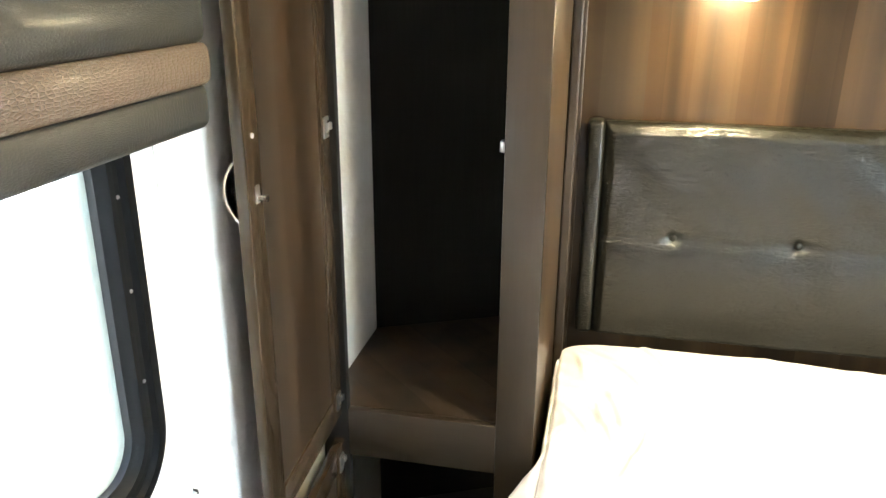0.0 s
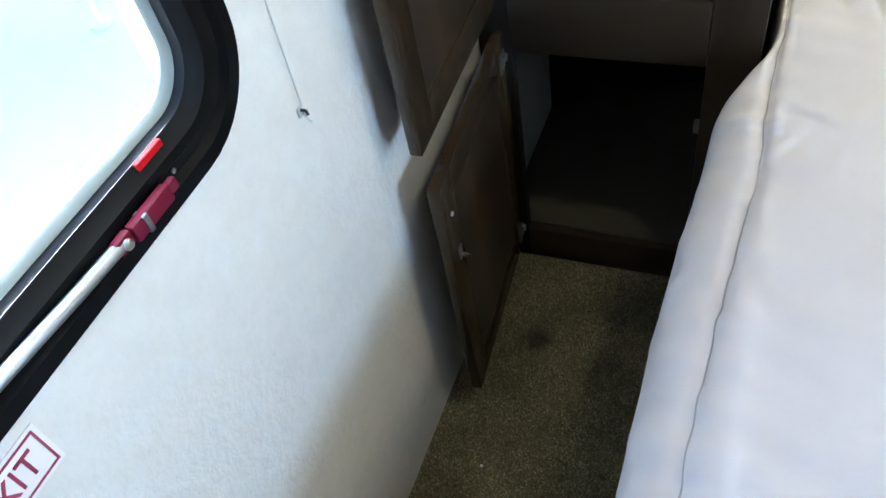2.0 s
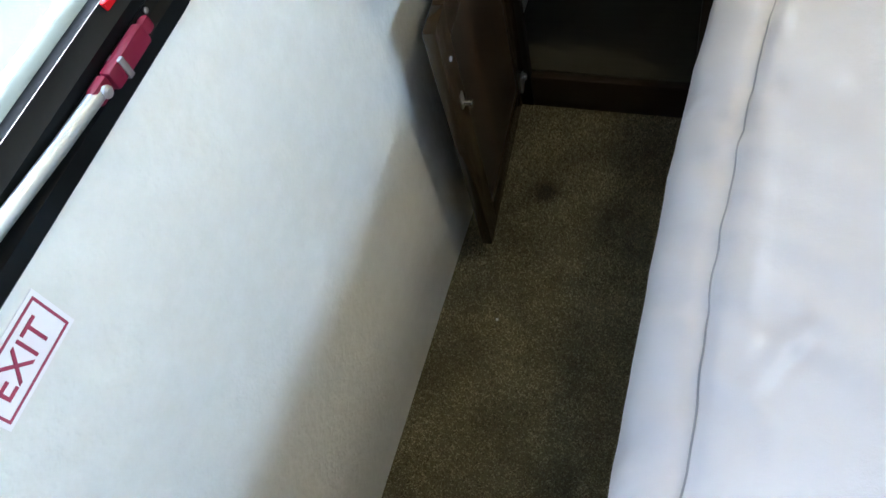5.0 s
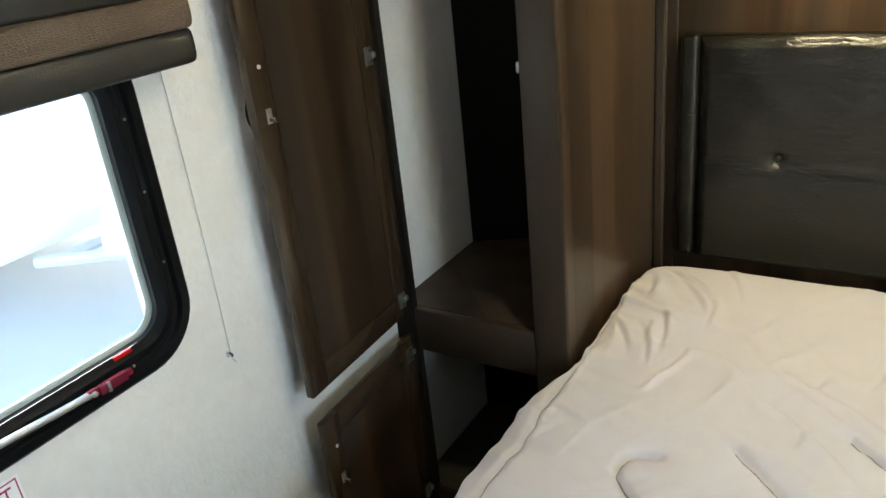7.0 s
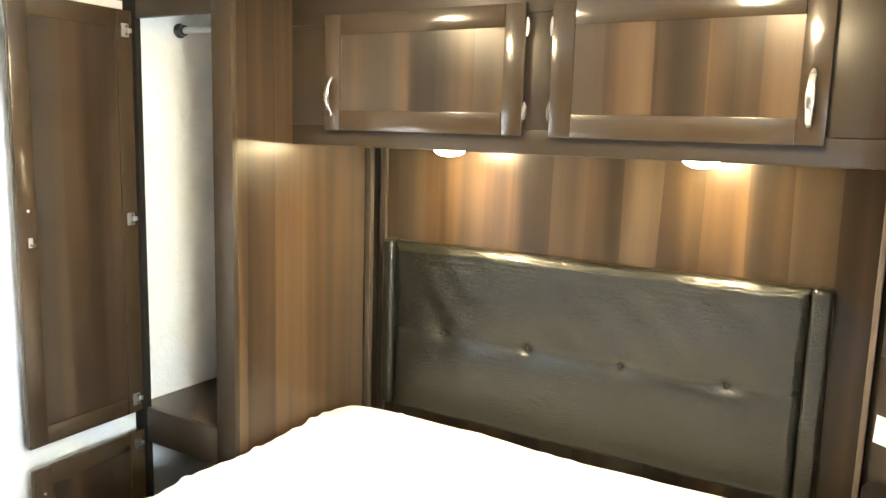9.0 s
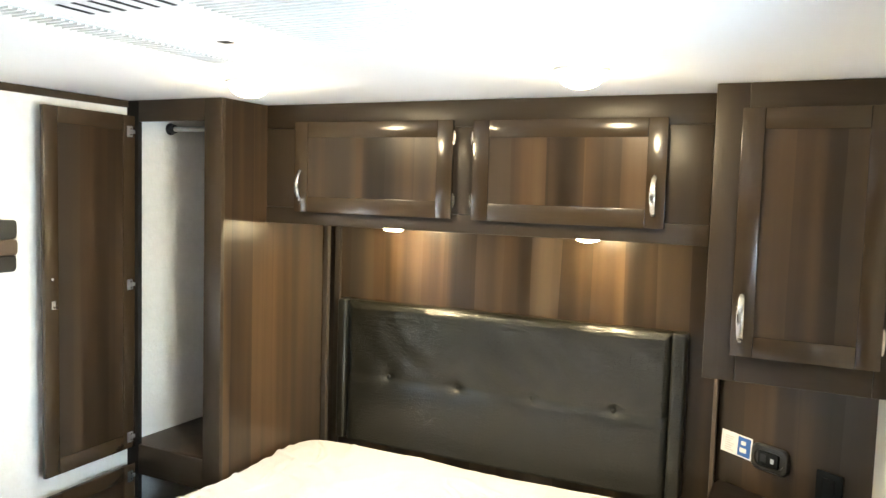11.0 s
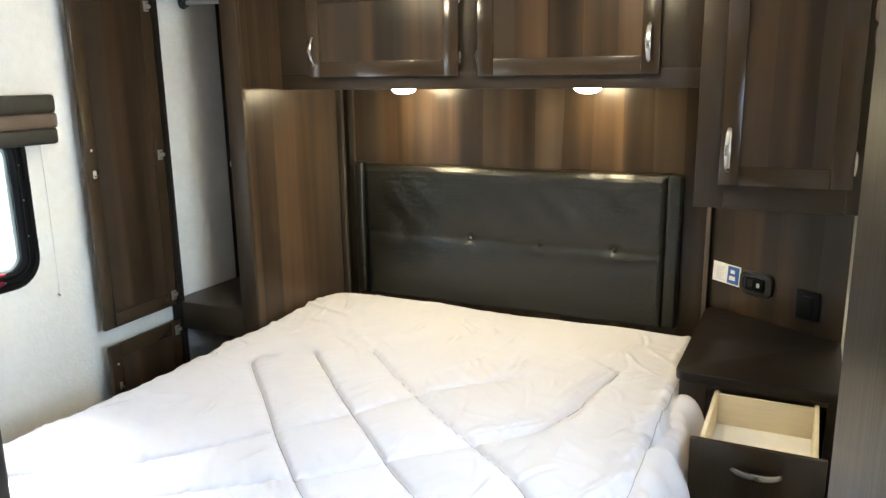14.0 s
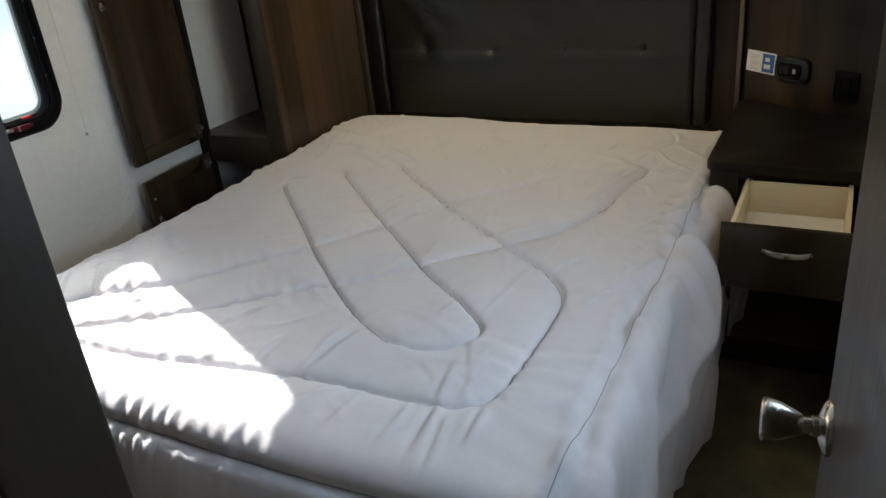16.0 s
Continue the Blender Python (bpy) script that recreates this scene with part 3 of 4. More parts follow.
# wardrobe with two open doors
ward = thing("wardrobe", (0.23, -0.5, 0.0), "dark walnut corner wardrobe with its upper and lower doors open", "wardrobe")
part("side_panel", box(0.448, 0.466, FRONT + 0.021, -0.101, 0.0, H - 0.001), WALNUT, ward, "walnut plank side panel facing the bed")
part("stile", box(0.388, 0.468, FRONT, FRONT + 0.020, 0.0, H - 0.001, 0.0025), FACE_WOOD, ward, smooth=1)
# shaded gap at the hinge, put into the stile's near-black colour
part("stile", box(0.001, 0.060, FRONT, FRONT + 0.020, 0.0, H - 0.001, 0.0025), BLACK_AND_SHADE, ward, "hinge stile blackened for its shaded gap", smooth=1)
for z0, z1 in ((1.905, H - 0.001), (0.545, 0.662), (0.0, 0.088)):
    part("rail", box(0.0605, 0.3875, FRONT + 0.001, FRONT + 0.020, z0, z1, 0.002), FACE_RAIL, ward, smooth=1)
inner = [(0.002, FRONT + 0.022), (0.446, FRONT + 0.022), (0.446, -0.112), (0.002, -0.322)]
part("shelf", prism(inner, 0.645, 0.661), WALNUT, ward, "walnut wardrobe floor board")
part("cubby_floor", prism(inner, 0.072, 0.090), CUBBY_SHADE, ward, "cubby floor with the shelf's shade in its colour")
# the wardrobe's inner shade is part of this panel's colour
part("back_panel", prism([(0.001, -0.320), (0.447, -0.110), (0.447, -0.098), (0.001, -0.308)], 0.0, H - 0.002), BLACK_AND_SHADE, ward, "wardrobe back panel darkened for inner shade")
rod = part("hanging_rod", tube([(0.030, -0.52, 1.895), (0.446, -0.52, 1.895)], 0.011, 16), STEEL, ward, "steel hanging rod", smooth=1)
part("rod_socket", lathe([(0, 0), (0.024, 0), (0.024, 0.006), (0.017, 0.012), (0.017, 0.028), (0, 0.028)], pose(0.003, -0.52, 1.895, 0, 90, 0), 20), BLACK_GLOSS, rod, "black rod socket", smooth=1)
part("catch", box(0.378, 0.389, FRONT + 0.006, FRONT + 0.026, 1.250, 1.272, 0.003), STEEL, ward, "small door catch", smooth=1)
part("catch", box(0.378, 0.389, FRONT + 0.006, FRONT + 0.026, 0.400, 0.420, 0.003), STEEL, ward, "small door catch", smooth=1)

# doors swung out against the side wall: local x runs from hinge to free edge, local y = 0 is the outer face
SWING = pose(0.030, FRONT - 0.004, 0, 0, 0, -87.5)


def wardrobe_door(z0, z1, label, handle_z, turn=0.0):
    m = SWING @ pose(0, 0, z0, 0, 0, turn)
    w, h = 0.395, z1 - z0
    door = shaker(ward, w, h, 0.019, m, 0.056, label)
    if h > 0.8:
        bow_handle(door, m @ Vector((w - 0.028, 0.0, handle_z - 0.05 - z0)), m @ Vector((w - 0.028, 0.0, handle_z + 0.05 - z0)), m.to_3x3() @ Vector((0, -0.026, 0)))
    for zz in ((0.045, h - 0.045) if h < 0.8 else (0.045, h / 2, h - 0.06)):
        cup_hinge(door, 0.028, 0.019, zz, m)
    s = part("strike", box(w - 0.040, w - 0.026, 0.019, 0.0215, handle_z - z0 - 0.018, handle_z - z0 + 0.010, 0.001, m), STEEL, door, "small steel strike plate", smooth=1)
    part("strike_pin", lathe([(0, 0), (0.005, 0), (0.004, 0.010), (0.006, 0.014), (0, 0.015)], m @ pose(w - 0.033, 0.0215, handle_z - z0 - 0.010, -90, 0, 0), 12), NICKEL, s, smooth=1)
    part("bumper", lathe([(0, 0), (0.004, 0), (0.004, 0.002), (0, 0.003)], m @ pose(w - 0.030, 0.019, handle_z - z0 + 0.085, -90, 0, 0), 12), CARD_GREY, door, "clear door bumper", smooth=1)
    return door


wardrobe_door(0.655, 1.925, "open upper wardrobe door of walnut planks", 1.255)
wardrobe_door(0.060, 0.590, "open lower wardrobe door of walnut planks", 0.430, 1.6)

# overhead cabinet across the bed niche
over = thing("overhead_cabinet", (1.28, -0.24, 1.54), "dark walnut overhead cabinet with two closed doors", "cabinet")
part("body", box(0.468, 2.094, -0.465, -0.001, 1.541, H - 0.001), WALNUT, over)
part("face_rail", box(0.4675, 2.0945, -0.485, -0.4655, 1.538, 1.600, 0.002), FACE_RAIL, over, smooth=1)
part("face_rail", box(0.4675, 2.0945, -0.485, -0.4655, 1.895, H - 0.001, 0.002), FACE_RAIL, over, smooth=1)
for x0, x1 in ((0.468, 0.64), (1.24, 1.36), (1.94, 2.094)):
    part("face_stile", box(x0, x1, -0.4845, -0.4655, 1.6005, 1.8945, 0.002), FACE_WOOD, over, smooth=1)
dl = shaker(over, 0.650, 0.332, 0.019, pose(0.612, -0.505, 1.585), 0.058, "left-hung plank laminate cabinet door")
bow_handle(dl, (0.640, -0.505, 1.632), (0.640, -0.505, 1.736), (0, -0.026, 0))
for zz in (1.648, 1.858):
    leaf_hinge(dl, 1.266, -0.490, zz)
dr = shaker(over, 0.630, 0.332, 0.019, pose(1.337, -0.505, 1.583), 0.058, "right-hung plank laminate cabinet door")
bow_handle(dr, (1.934, -0.505, 1.625), (1.934, -0.505, 1.738), (0, -0.026, 0))
for zz in (1.646, 1.856):
    leaf_hinge(dr, 1.333, -0.490, zz)

# tall wall cabinet above the nightstand
wallcab = thing("wall_cabinet", (2.34, -0.4, 1.19), "tall dark walnut wall cabinet above the nightstand", "cabinet")
part("body", prism([(2.119, -0.648), (2.568, -0.648), (2.568, -0.312), (2.119, -0.047)], 1.192, H - 0.001), WALNUT, wallcab)
for x0, x1 in ((2.117, 2.200), (2.525, 2.568)):
    part("face_stile", box(x0, x1, -0.668, -0.6485, 1.190, H - 0.001, 0.002), FACE_WOOD, wallcab, smooth=1)
for z0, z1 in ((1.190, 1.280), (1.895, H - 0.001)):
    part("face_rail", box(2.2005, 2.5245, -0.6675, -0.6485, z0, z1, 0.002), FACE_RAIL, wallcab, smooth=1)
wd = shaker(wallcab, 0.352, 0.655, 0.019, pose(2.186, -0.688, 1.262), 0.056, "closed tall plank laminate door")
bow_handle(wd, (2.210, -0.688, 1.305), (2.210, -0.688, 1.425), (0, -0.028, 0))
for zz in (1.335, 1.862):
    leaf_hinge(wd, 2.540, -0.674, zz, None, 0.075)

# nightstand with its drawer pulled out
ns = thing("nightstand", (2.34, -0.45, 0.0), "dark espresso nightstand with an empty drawer pulled open", "nightstand")
top_plan = [(2.106, -0.10), (2.106, -0.742)]
top_plan += [(2.146 - 0.040 * math.cos(a), -0.742 - 0.040 * math.sin(a)) for a in (radians(15 * k) for k in range(1, 6))]
top_plan += [(2.150, -0.782), (2.568, -0.782), (2.568, -0.312), (2.120, -0.050)]
part("top", prism(top_plan, 0.668, 0.700, 0.006), DARK_TOP, ns, "dark worktop with a rounded corner", smooth=1)
part("side_panel", box(2.120, 2.138, -0.74, -0.10, 0.0, 0.667), WALNUT, ns)
part("side_panel", box(2.550, 2.568, -0.74, -0.32, 0.0, 0.667), WALNUT, ns)
for x0, x1 in ((2.119, 2.200), (2.530, 2.569)):
    part("face_stile", box(x0, x1, -0.760, -0.7405, 0.0, 0.667, 0.002), FACE_WOOD, ns, smooth=1)
for z0, z1 in ((0.645, 0.667), (0.405, 0.460), (0.0, 0.080)):
    part("face_rail", box(2.2005, 2.5295, -0.7595, -0.7405, z0, z1, 0.002), FACE_RAIL, ns, smooth=1)
part("cubby_back", box(2.140, 2.548, -0.345, -0.335, 0.0, 0.45), BLACK_AND_SHADE, ns, "dark open cubby back")
part("cubby_floor", box(2.140, 2.548, -0.739, -0.346, 0.06, 0.078), CARPET, ns)
drw = part("drawer", box(2.205, 2.530, -1.122, -1.104, 0.468, 0.655, 0.003), FRAME_WOOD, ns, "open drawer with a dark walnut front", smooth=1)
for x0, x1 in ((2.226, 2.238), (2.498, 2.510)):
    part("drawer_side", box(x0, x1, -1.1035, -0.700, 0.500, 0.650, 0.0015), CREAM_WOOD, drw, "cream drawer side", smooth=1)
part("drawer_back", box(2.2385, 2.4975, -0.790, -0.778, 0.500, 0.650, 0.0015), CREAM_WOOD, drw, "cream drawer back", smooth=1)
part("drawer_lining", box(2.2385, 2.4975, -1.1035, -1.094, 0.500, 0.648, 0.0015), CREAM_WOOD, drw, smooth=1)
part("drawer_bottom", box(2.2385, 2.4975, -1.0935, -0.7905, 0.548, 0.556), DRAWER_BASE, drw, "white drawer bottom")
bow_handle(drw, (2.315, -1.122, 0.590), (2.428, -1.122, 0.590), (0, -0.026, 0))

# wall fittings on the slanted panel
SLANT = Matrix.Translation((2.098, -0.022, 0)) @ pose(0, 0, 0, 0, 0, math.degrees(math.atan2(-0.278, 0.471)))  # local x along the panel, -y out of it
charger = thing("usb_charger", (2.30, -0.15, 0.80), "black rounded charging socket plate on the walnut panel", "socket")
bm = ring([[(SLANT @ Vector((a, d, b)))[:] for a, b in rounded_loop(0.150 + i, 0.286 - i, 0.783 + i, 0.870 - i, 0.024)] for i, d in ((0, -0.0005), (0, -0.008), (0.004, -0.014), (0.016, -0.016), (0.018, -0.012))])
bmesh.ops.holes_fill(bm, edges=bm.edges)
part("plate", bm, BLACK_GLOSS, charger, smooth=1)
part("port_insert", box(0.180, 0.256, -0.019, -0.011, 0.803, 0.850, 0.004, SLANT), BLACK_PLASTIC, charger, smooth=1)
part("port", box(0.228, 0.240, -0.0205, -0.0185, 0.818, 0.834, 0.001, SLANT), CARD_GREY, charger, "pale grey port")
part("port", box(0.190, 0.212, -0.0205, -0.0185, 0.815, 0.842, 0.001, SLANT), SHADOW_GAP, charger)
card = thing("card_tag", (2.17, -0.09, 0.80), "small white and blue printed card stuck to the panel", "card")
CARD_M = SLANT @ pose(0.087, 0, 0.838, 0, 3, 0)
part("paper", box(-0.060, 0.060, -0.0022, -0.0006, -0.038, 0.038, 0, CARD_M), STICKER_WHITE, card)
part("blue_block", box(0.006, 0.055, -0.0028, -0.0022, -0.033, 0.033, 0, CARD_M), CARD_BLUE, card, "blue printed block")
for k in range(7):
    part("text_bar", box(-0.044, -0.008 - 0.006 * (k % 3), -0.0027, -0.0022, 0.020 - 0.008 * k, 0.0225 - 0.008 * k, 0, CARD_M), CARD_GREY, card, "grey unreadable print")
for a, b, c, d in ((0.014, 0.040, -0.020, -0.004), (0.018, 0.036, 0.006, 0.020)):
    part("white_mark", box(a, b, -0.0033, -0.0028, c, d, 0, CARD_M), STICKER_WHITE, card, "white printed mark")
outlet = thing("wall_outlet", (2.43, -0.24, 0.70), "black electrical outlet low on the walnut panel", "socket")
part("plate", box(0.378, 0.463, -0.008, -0.0005, 0.745, 0.847, 0.003, SLANT), BLACK_PLASTIC, outlet, smooth=1)
part("receptacle", box(0.401, 0.440, -0.010, -0.0075, 0.764, 0.828, 0.002, SLANT), BLACK_PLASTIC, outlet, smooth=1)

# ---- lamps ----


def puck(x, y, z, lens, label, group, k=1.0, deep=0.72):
    ob = thing("puck_light", (x, y, z), label, "lamp", group)
    part("trim_ring", lathe([(0.030, 0), (0.058, 0), (0.058, -0.004), (0.055, -0.007), (0.051, -0.007), (0.051, -0.004), (0.030, -0.004)], pose(x, y, z - 0.0005) @ Matrix.Diagonal((k, k, deep, 1)), 36), WHITE_PLASTIC, ob, "white trim ring", smooth=1)
    part("lens", lathe([(0, -0.040), (0.018, -0.0385), (0.034, -0.0325), (0.046, -0.0215), (0.051, -0.010), (0.051, -0.005), (0, -0.005)], pose(x, y, z) @ Matrix.Diagonal((k, k, deep, 1)), 36), lens, ob, "lit frosted lens", smooth=1)


for px, py in CEILING_PUCKS:
    puck(px, py, H, CEILING_GLOW, "lit round puck light on the white ceiling", "ceiling puck lights", 1.2, 1.2)
for px, py in SHELF_PUCKS:
    puck(px, py, 1.541, SHELF_GLOW, "lit round puck light under the overhead cabinet", "cabinet puck lights")

# air conditioner's ceiling unit
ac = thing("ceiling_air_unit", (1.45, -1.75, H), "white air conditioning unit in the ceiling with grilles", "air conditioner")
part("housing", box(1.06, 1.84, -2.12, -1.40, H - 0.024, H - 0.0005, 0.008), WHITE_PLASTIC, ac, smooth=1)
for x0, x1, y0, y1 in ((1.095, 1.170, -2.06, -1.455), (1.470, 1.790, -2.06, -1.470)):
    g = part("grille", box(x0, x1, y0, y1, H - 0.027, H - 0.0245, 0.001), GRILLE_WHITE, ac, "off-white grille panel")
    n = int((y1 - y0) / 0.016)
    for k in range(n):
        yy = y0 + (k + 0.5) * (y1 - y0) / n
        part("louvre", box(x0 + 0.006, x1 - 0.006, yy - 0.003, yy + 0.003, H - 0.031, H - 0.0275), WHITE_PLASTIC, g)
for k in range(6):
    xx = 1.235 + k * 0.038
    part("slot", box(xx, xx + 0.010, -1.975, -1.905, H - 0.0252, H - 0.0245), SHADOW_GAP, ac, "dark vent slot")
part("slot", box(1.278, 1.305, -1.645, -1.620, H - 0.0252, H - 0.0245), SHADOW_GAP, ac, "dark vent slot")

# ---- headboard ----
hb = thing("headboard", (1.27, -0.03, 0.60), "tufted dark brown crocodile-grain headboard fixed to the wall", "headboard")
HX0, HX1, HZ0, HZ1 = 0.566, 1.940, 0.585, 1.196
BUTTONS = [0.772, 1.097, 1.418, 1.737]
BZ = 0.882


def pad(u, v):
    x, z = HX0 + (HX1 - HX0) * u, HZ0 + (HZ1 - HZ0) * v
    side = min(u, 1 - u) * (HX1 - HX0)
    top, low = (1 - v) * (HZ1 - HZ0), v * (HZ1 - HZ0)
    e = min(side, top, low + 0.02)
    d = 0.032 + 0.026 * min(1.0, e / 0.028) ** 0.5
    # the upper pad overhangs a crease, the lower one swells out below it
    c = z - BZ
    d -= 0.004 * math.exp(-(c / 0.016) ** 2) + (0.009 * math.exp(-(c / 0.09) ** 2) if c > 0 else 0.009 * math.exp(-(c / 0.035) ** 2))
    for b in BUTTONS:
        r2 = (x - b) ** 2 + c ** 2
        d -= 0.008 * math.exp(-r2 / 0.0004) + 0.006 * math.exp(-r2 / 0.003)
    d += 0.0045 * noise.noise((x * 5, z * 7, 3.0))
    # slanting tension ridges in the upper pad
    if c > 0:
        slant = math.sin((x + 0.9 * z + 0.05 * noise.noise((x * 3, z * 3, 6.0))) * 2 * math.pi / 0.165)
        d += 0.0030 * slant * min(1.0, c / 0.06) * (0.6 + noise.noise((x * 2.5, z * 3, 19.0)))
    # gathers along the top and side edges
    near = math.exp(-top / 0.045)
    d += 0.0042 * near * noise.noise((x * 16 + 3 * noise.noise((x * 9, z * 9, 2)), z * 60, 5.0))
    d += 0.0013 * math.exp(-side / 0.05) * noise.noise((x * 25, z * 70, 8.0))
    wave = math.sin(z * 430 + 5.0 * noise.noise((x * 6, z * 5, 31.0)) + 1.6 * noise.noise((x * 21, 3.0, 9.0)))
    d += 0.0011 * wave * (math.exp(-top / 0.06) + 0.6 * math.exp(-side / 0.045)) * max(0.0, 0.35 + noise.noise((x * 7, z * 9, 44.0)))
    d += 0.0007 * noise.noise((x * 30, z * 55, 12.0)) * max(0.0, noise.noise((x * 4, z * 4, 15.0)) + 0.25)
    return (x, -0.002 - max(d, 0.004), z)


part("cushion", field(330, 190, pad), LEATHER, hb, "tufted crocodile-grain cushion", smooth="all")
part("cushion_back", box(HX0, HX1, -0.026, -0.001, HZ0, HZ1), LEATHER, hb)
for x0, x1 in ((0.522, 0.568), (1.938, 1.992)):
    part("side_roll", box(x0, x1, -0.068, -0.001, HZ0, HZ1 + 0.006, 0.014, None, None, 4), LEATHER, hb, "padded side roll", smooth=1)
for b in BUTTONS:
    part("button", lathe([(0, -0.001), (0.0085, -0.001), (0.0100, 0.002), (0.0078, 0.005), (0.003, 0.0065), (0, 0.0065)], pose(b, -0.036, BZ, 90, 0, 0), 18), LEATHER, hb, "covered tufting button", smooth=1)

# ---- bed ----
BX0, BX1, BY0 = 0.56, 2.05, -2.115
base = thing("bed_base", (1.3, -1.15, 0.0), "low black platform under the mattress", "bed base")
part("plinth", box(BX0 + 0.03, BX1 - 0.03, BY0 + 0.06, -0.09, 0.0, 0.26, 0.004), BLACK_AND_SHADE, base)
part("deck", box(BX0, BX1, BY0, -0.09, 0.2605, 0.285, 0.003), BLACK_AND_SHADE, base)
mat_ = thing("mattress", (1.3, -1.15, 0.285), "white mattress hidden under the comforter", "mattress")
part("core", box(BX0 - 0.01, BX1 + 0.01, BY0, -0.095, 0.286, 0.545, 0.03, None, None, 3), MATTRESS, mat_, smooth=1)

SEAMS = [
    [(1.04, -0.79), (1.40, -1.098), (1.652, -1.289), (1.78, -1.39), (1.865, -1.468), (1.91, -1.54), (1.922, -1.62), (1.922, -1.75), (1.920, -1.88), (1.905, -1.97), (1.85, -2.015), (1.72, -2.02), (1.588, -2.021), (1.363, -2.043), (1.0, -2.09), (0.5, -2.08)],
    [(0.745, -0.972), (0.700, -0.985), (0.684, -1.025), (0.715, -1.075), (0.92, -1.27), (1.172, -1.517), (1.40, -1.712), (1.55, -1.818), (1.63, -1.848), (1.705, -1.842), (1.762, -1.805), (1.783, -1.755), (1.760, -1.700), (1.62, -1.585), (1.476, -1.467), (1.15, -1.17), (0.862, -0.902)],
    [(0.55, -2.02), (0.84, -1.80), (1.05, -1.57), (1.20, -1.36), (1.38, -1.04), (1.62, -0.78)],
    [(0.75, -2.08), (1.045, -1.872), (1.33, -1.64), (1.49, -1.475), (1.66, -1.30), (1.81, -1.10), (1.91, -0.64)],
    [(0.45, -2.244), (1.5, -2.252), (1.84, -2.246), (2.10, -2.235)],
]


def smooth_line(pts, n=7):
    out = []
    for i in range(len(pts) - 1):
        p0, p1, p2, p3 = (Vector(pts[max(0, min(len(pts) - 1, i + k))]) for k in (-1, 0, 1, 2))
        for k in range(n):
            s = k / n
            out.append(0.5 * (2 * p1 + (p2 - p0) * s + (2 * p0 - 5 * p1 + 4 * p2 - p3) * s * s + (3 * p1 - p0 - 3 * p2 + p3) * s ** 3))
    out.append(Vector(pts[-1]))
    return out


def refine(pts, step=0.006):
    out = []
    for p, q in zip(pts, pts[1:]):
        n = max(1, int((q - p).length / step))
        out += [p.lerp(q, k / n) for k in range(n)]
    return out + [pts[-1]]


COARSE = [smooth_line(s) for s in SEAMS]
LINES = [refine(l) for l in COARSE]
SEG_A = np.array([l[i][:] for l in COARSE for i in range(len(l) - 1)])
SEG_B = np.array([l[i + 1][:] for l in COARSE for i in range(len(l) - 1)])


def seam_distance(px, py):
    """Distance in plan from each place to the nearest quilting seam, and the way along that seam."""
    best, along = np.full(px.shape, 9.0), np.zeros(px.shape)
    run = 0.0
    for (ax_, ay_), (bx_, by_) in zip(SEG_A, SEG_B):
        dx, dy = bx_ - ax_, by_ - ay_
        size = math.hypot(dx, dy) + 1e-9
        s = np.clip(((px - ax_) * dx + (py - ay_) * dy) / (size * size), 0, 1)
        d = np.hypot(px - ax_ - s * dx, py - ay_ - s * dy)
        near = d < best
        best, along = np.where(near, d, best), np.where(near, run + s * size, along)
        run += size
    return best, along


# pulled folds on the quilt: middle, half length, direction in degrees
FOLDS = [(1.764, -2.100, 0.071, -86), (1.831, -2.106, 0.081, -82), (1.870, -2.130, 0.062, -77), (1.916, -2.066, 0.055, -84), (1.797, -1.952, 0.053, -83), (1.472, -1.894, 0.046, -91), (1.508, -1.924, 0.080, -98),
         (1.769, -1.589, 0.130, -97), (1.863, -0.842, 0.180, -102), (1.720, -1.172, 0.123, -132), (2.048, -1.392, 0.118, -112), (2.040, -1.495, 0.075, -148), (1.221, -1.051, 0.097, -122), (1.577, -0.722, 0.053, -94),
         (1.292, -0.473, 0.060, -47), (1.883, -0.472, 0.097, 68), (1.973, -0.253, 0.060, 10), (1.873, -1.408, 0.064, 54), (1.498, -1.916, 0.094, 82), (1.371, -1.967, 0.047, 87), (1.216, -1.872, 0.057, 68), (1.830, -0.800, 0.170, 74)]


# broad soft drapes: middle, half length, direction in degrees, rise, half width
DRAPES = [(1.861, -0.846, 0.20, 80, -0.013, 0.026), (1.905, -0.830, 0.20, 80, 0.009, 0.026), (2.20, -1.27, 0.17, -52, 0.036, 0.030), (2.27, -1.16, 0.16, -60, -0.030, 0.026), (2.30, -1.48, 0.20, -66, 0.034, 0.032),
          (2.26, -1.62, 0.20, -70, -0.028, 0.030), (2.22, -0.86, 0.15, -35, 0.030, 0.030), (2.30, -1.95, 0.20, -75, 0.028, 0.035), (2.04, -1.40, 0.12, 68, 0.008, 0.018), (2.05, -1.20, 0.10, 60, -0.007, 0.016)]


def aisle_seam(y):
    """Where the corded seam runs on the aisle side, drifting outwards to the foot."""
    k = np.clip((-0.95 - y) / 0.45, 0, 1)
    return 0.490 - 0.021 * k * k * (3 - 2 * k) + 0.0008 * np.sin(y * 23) + 0.0005 * np.sin(y * 71 + 1)


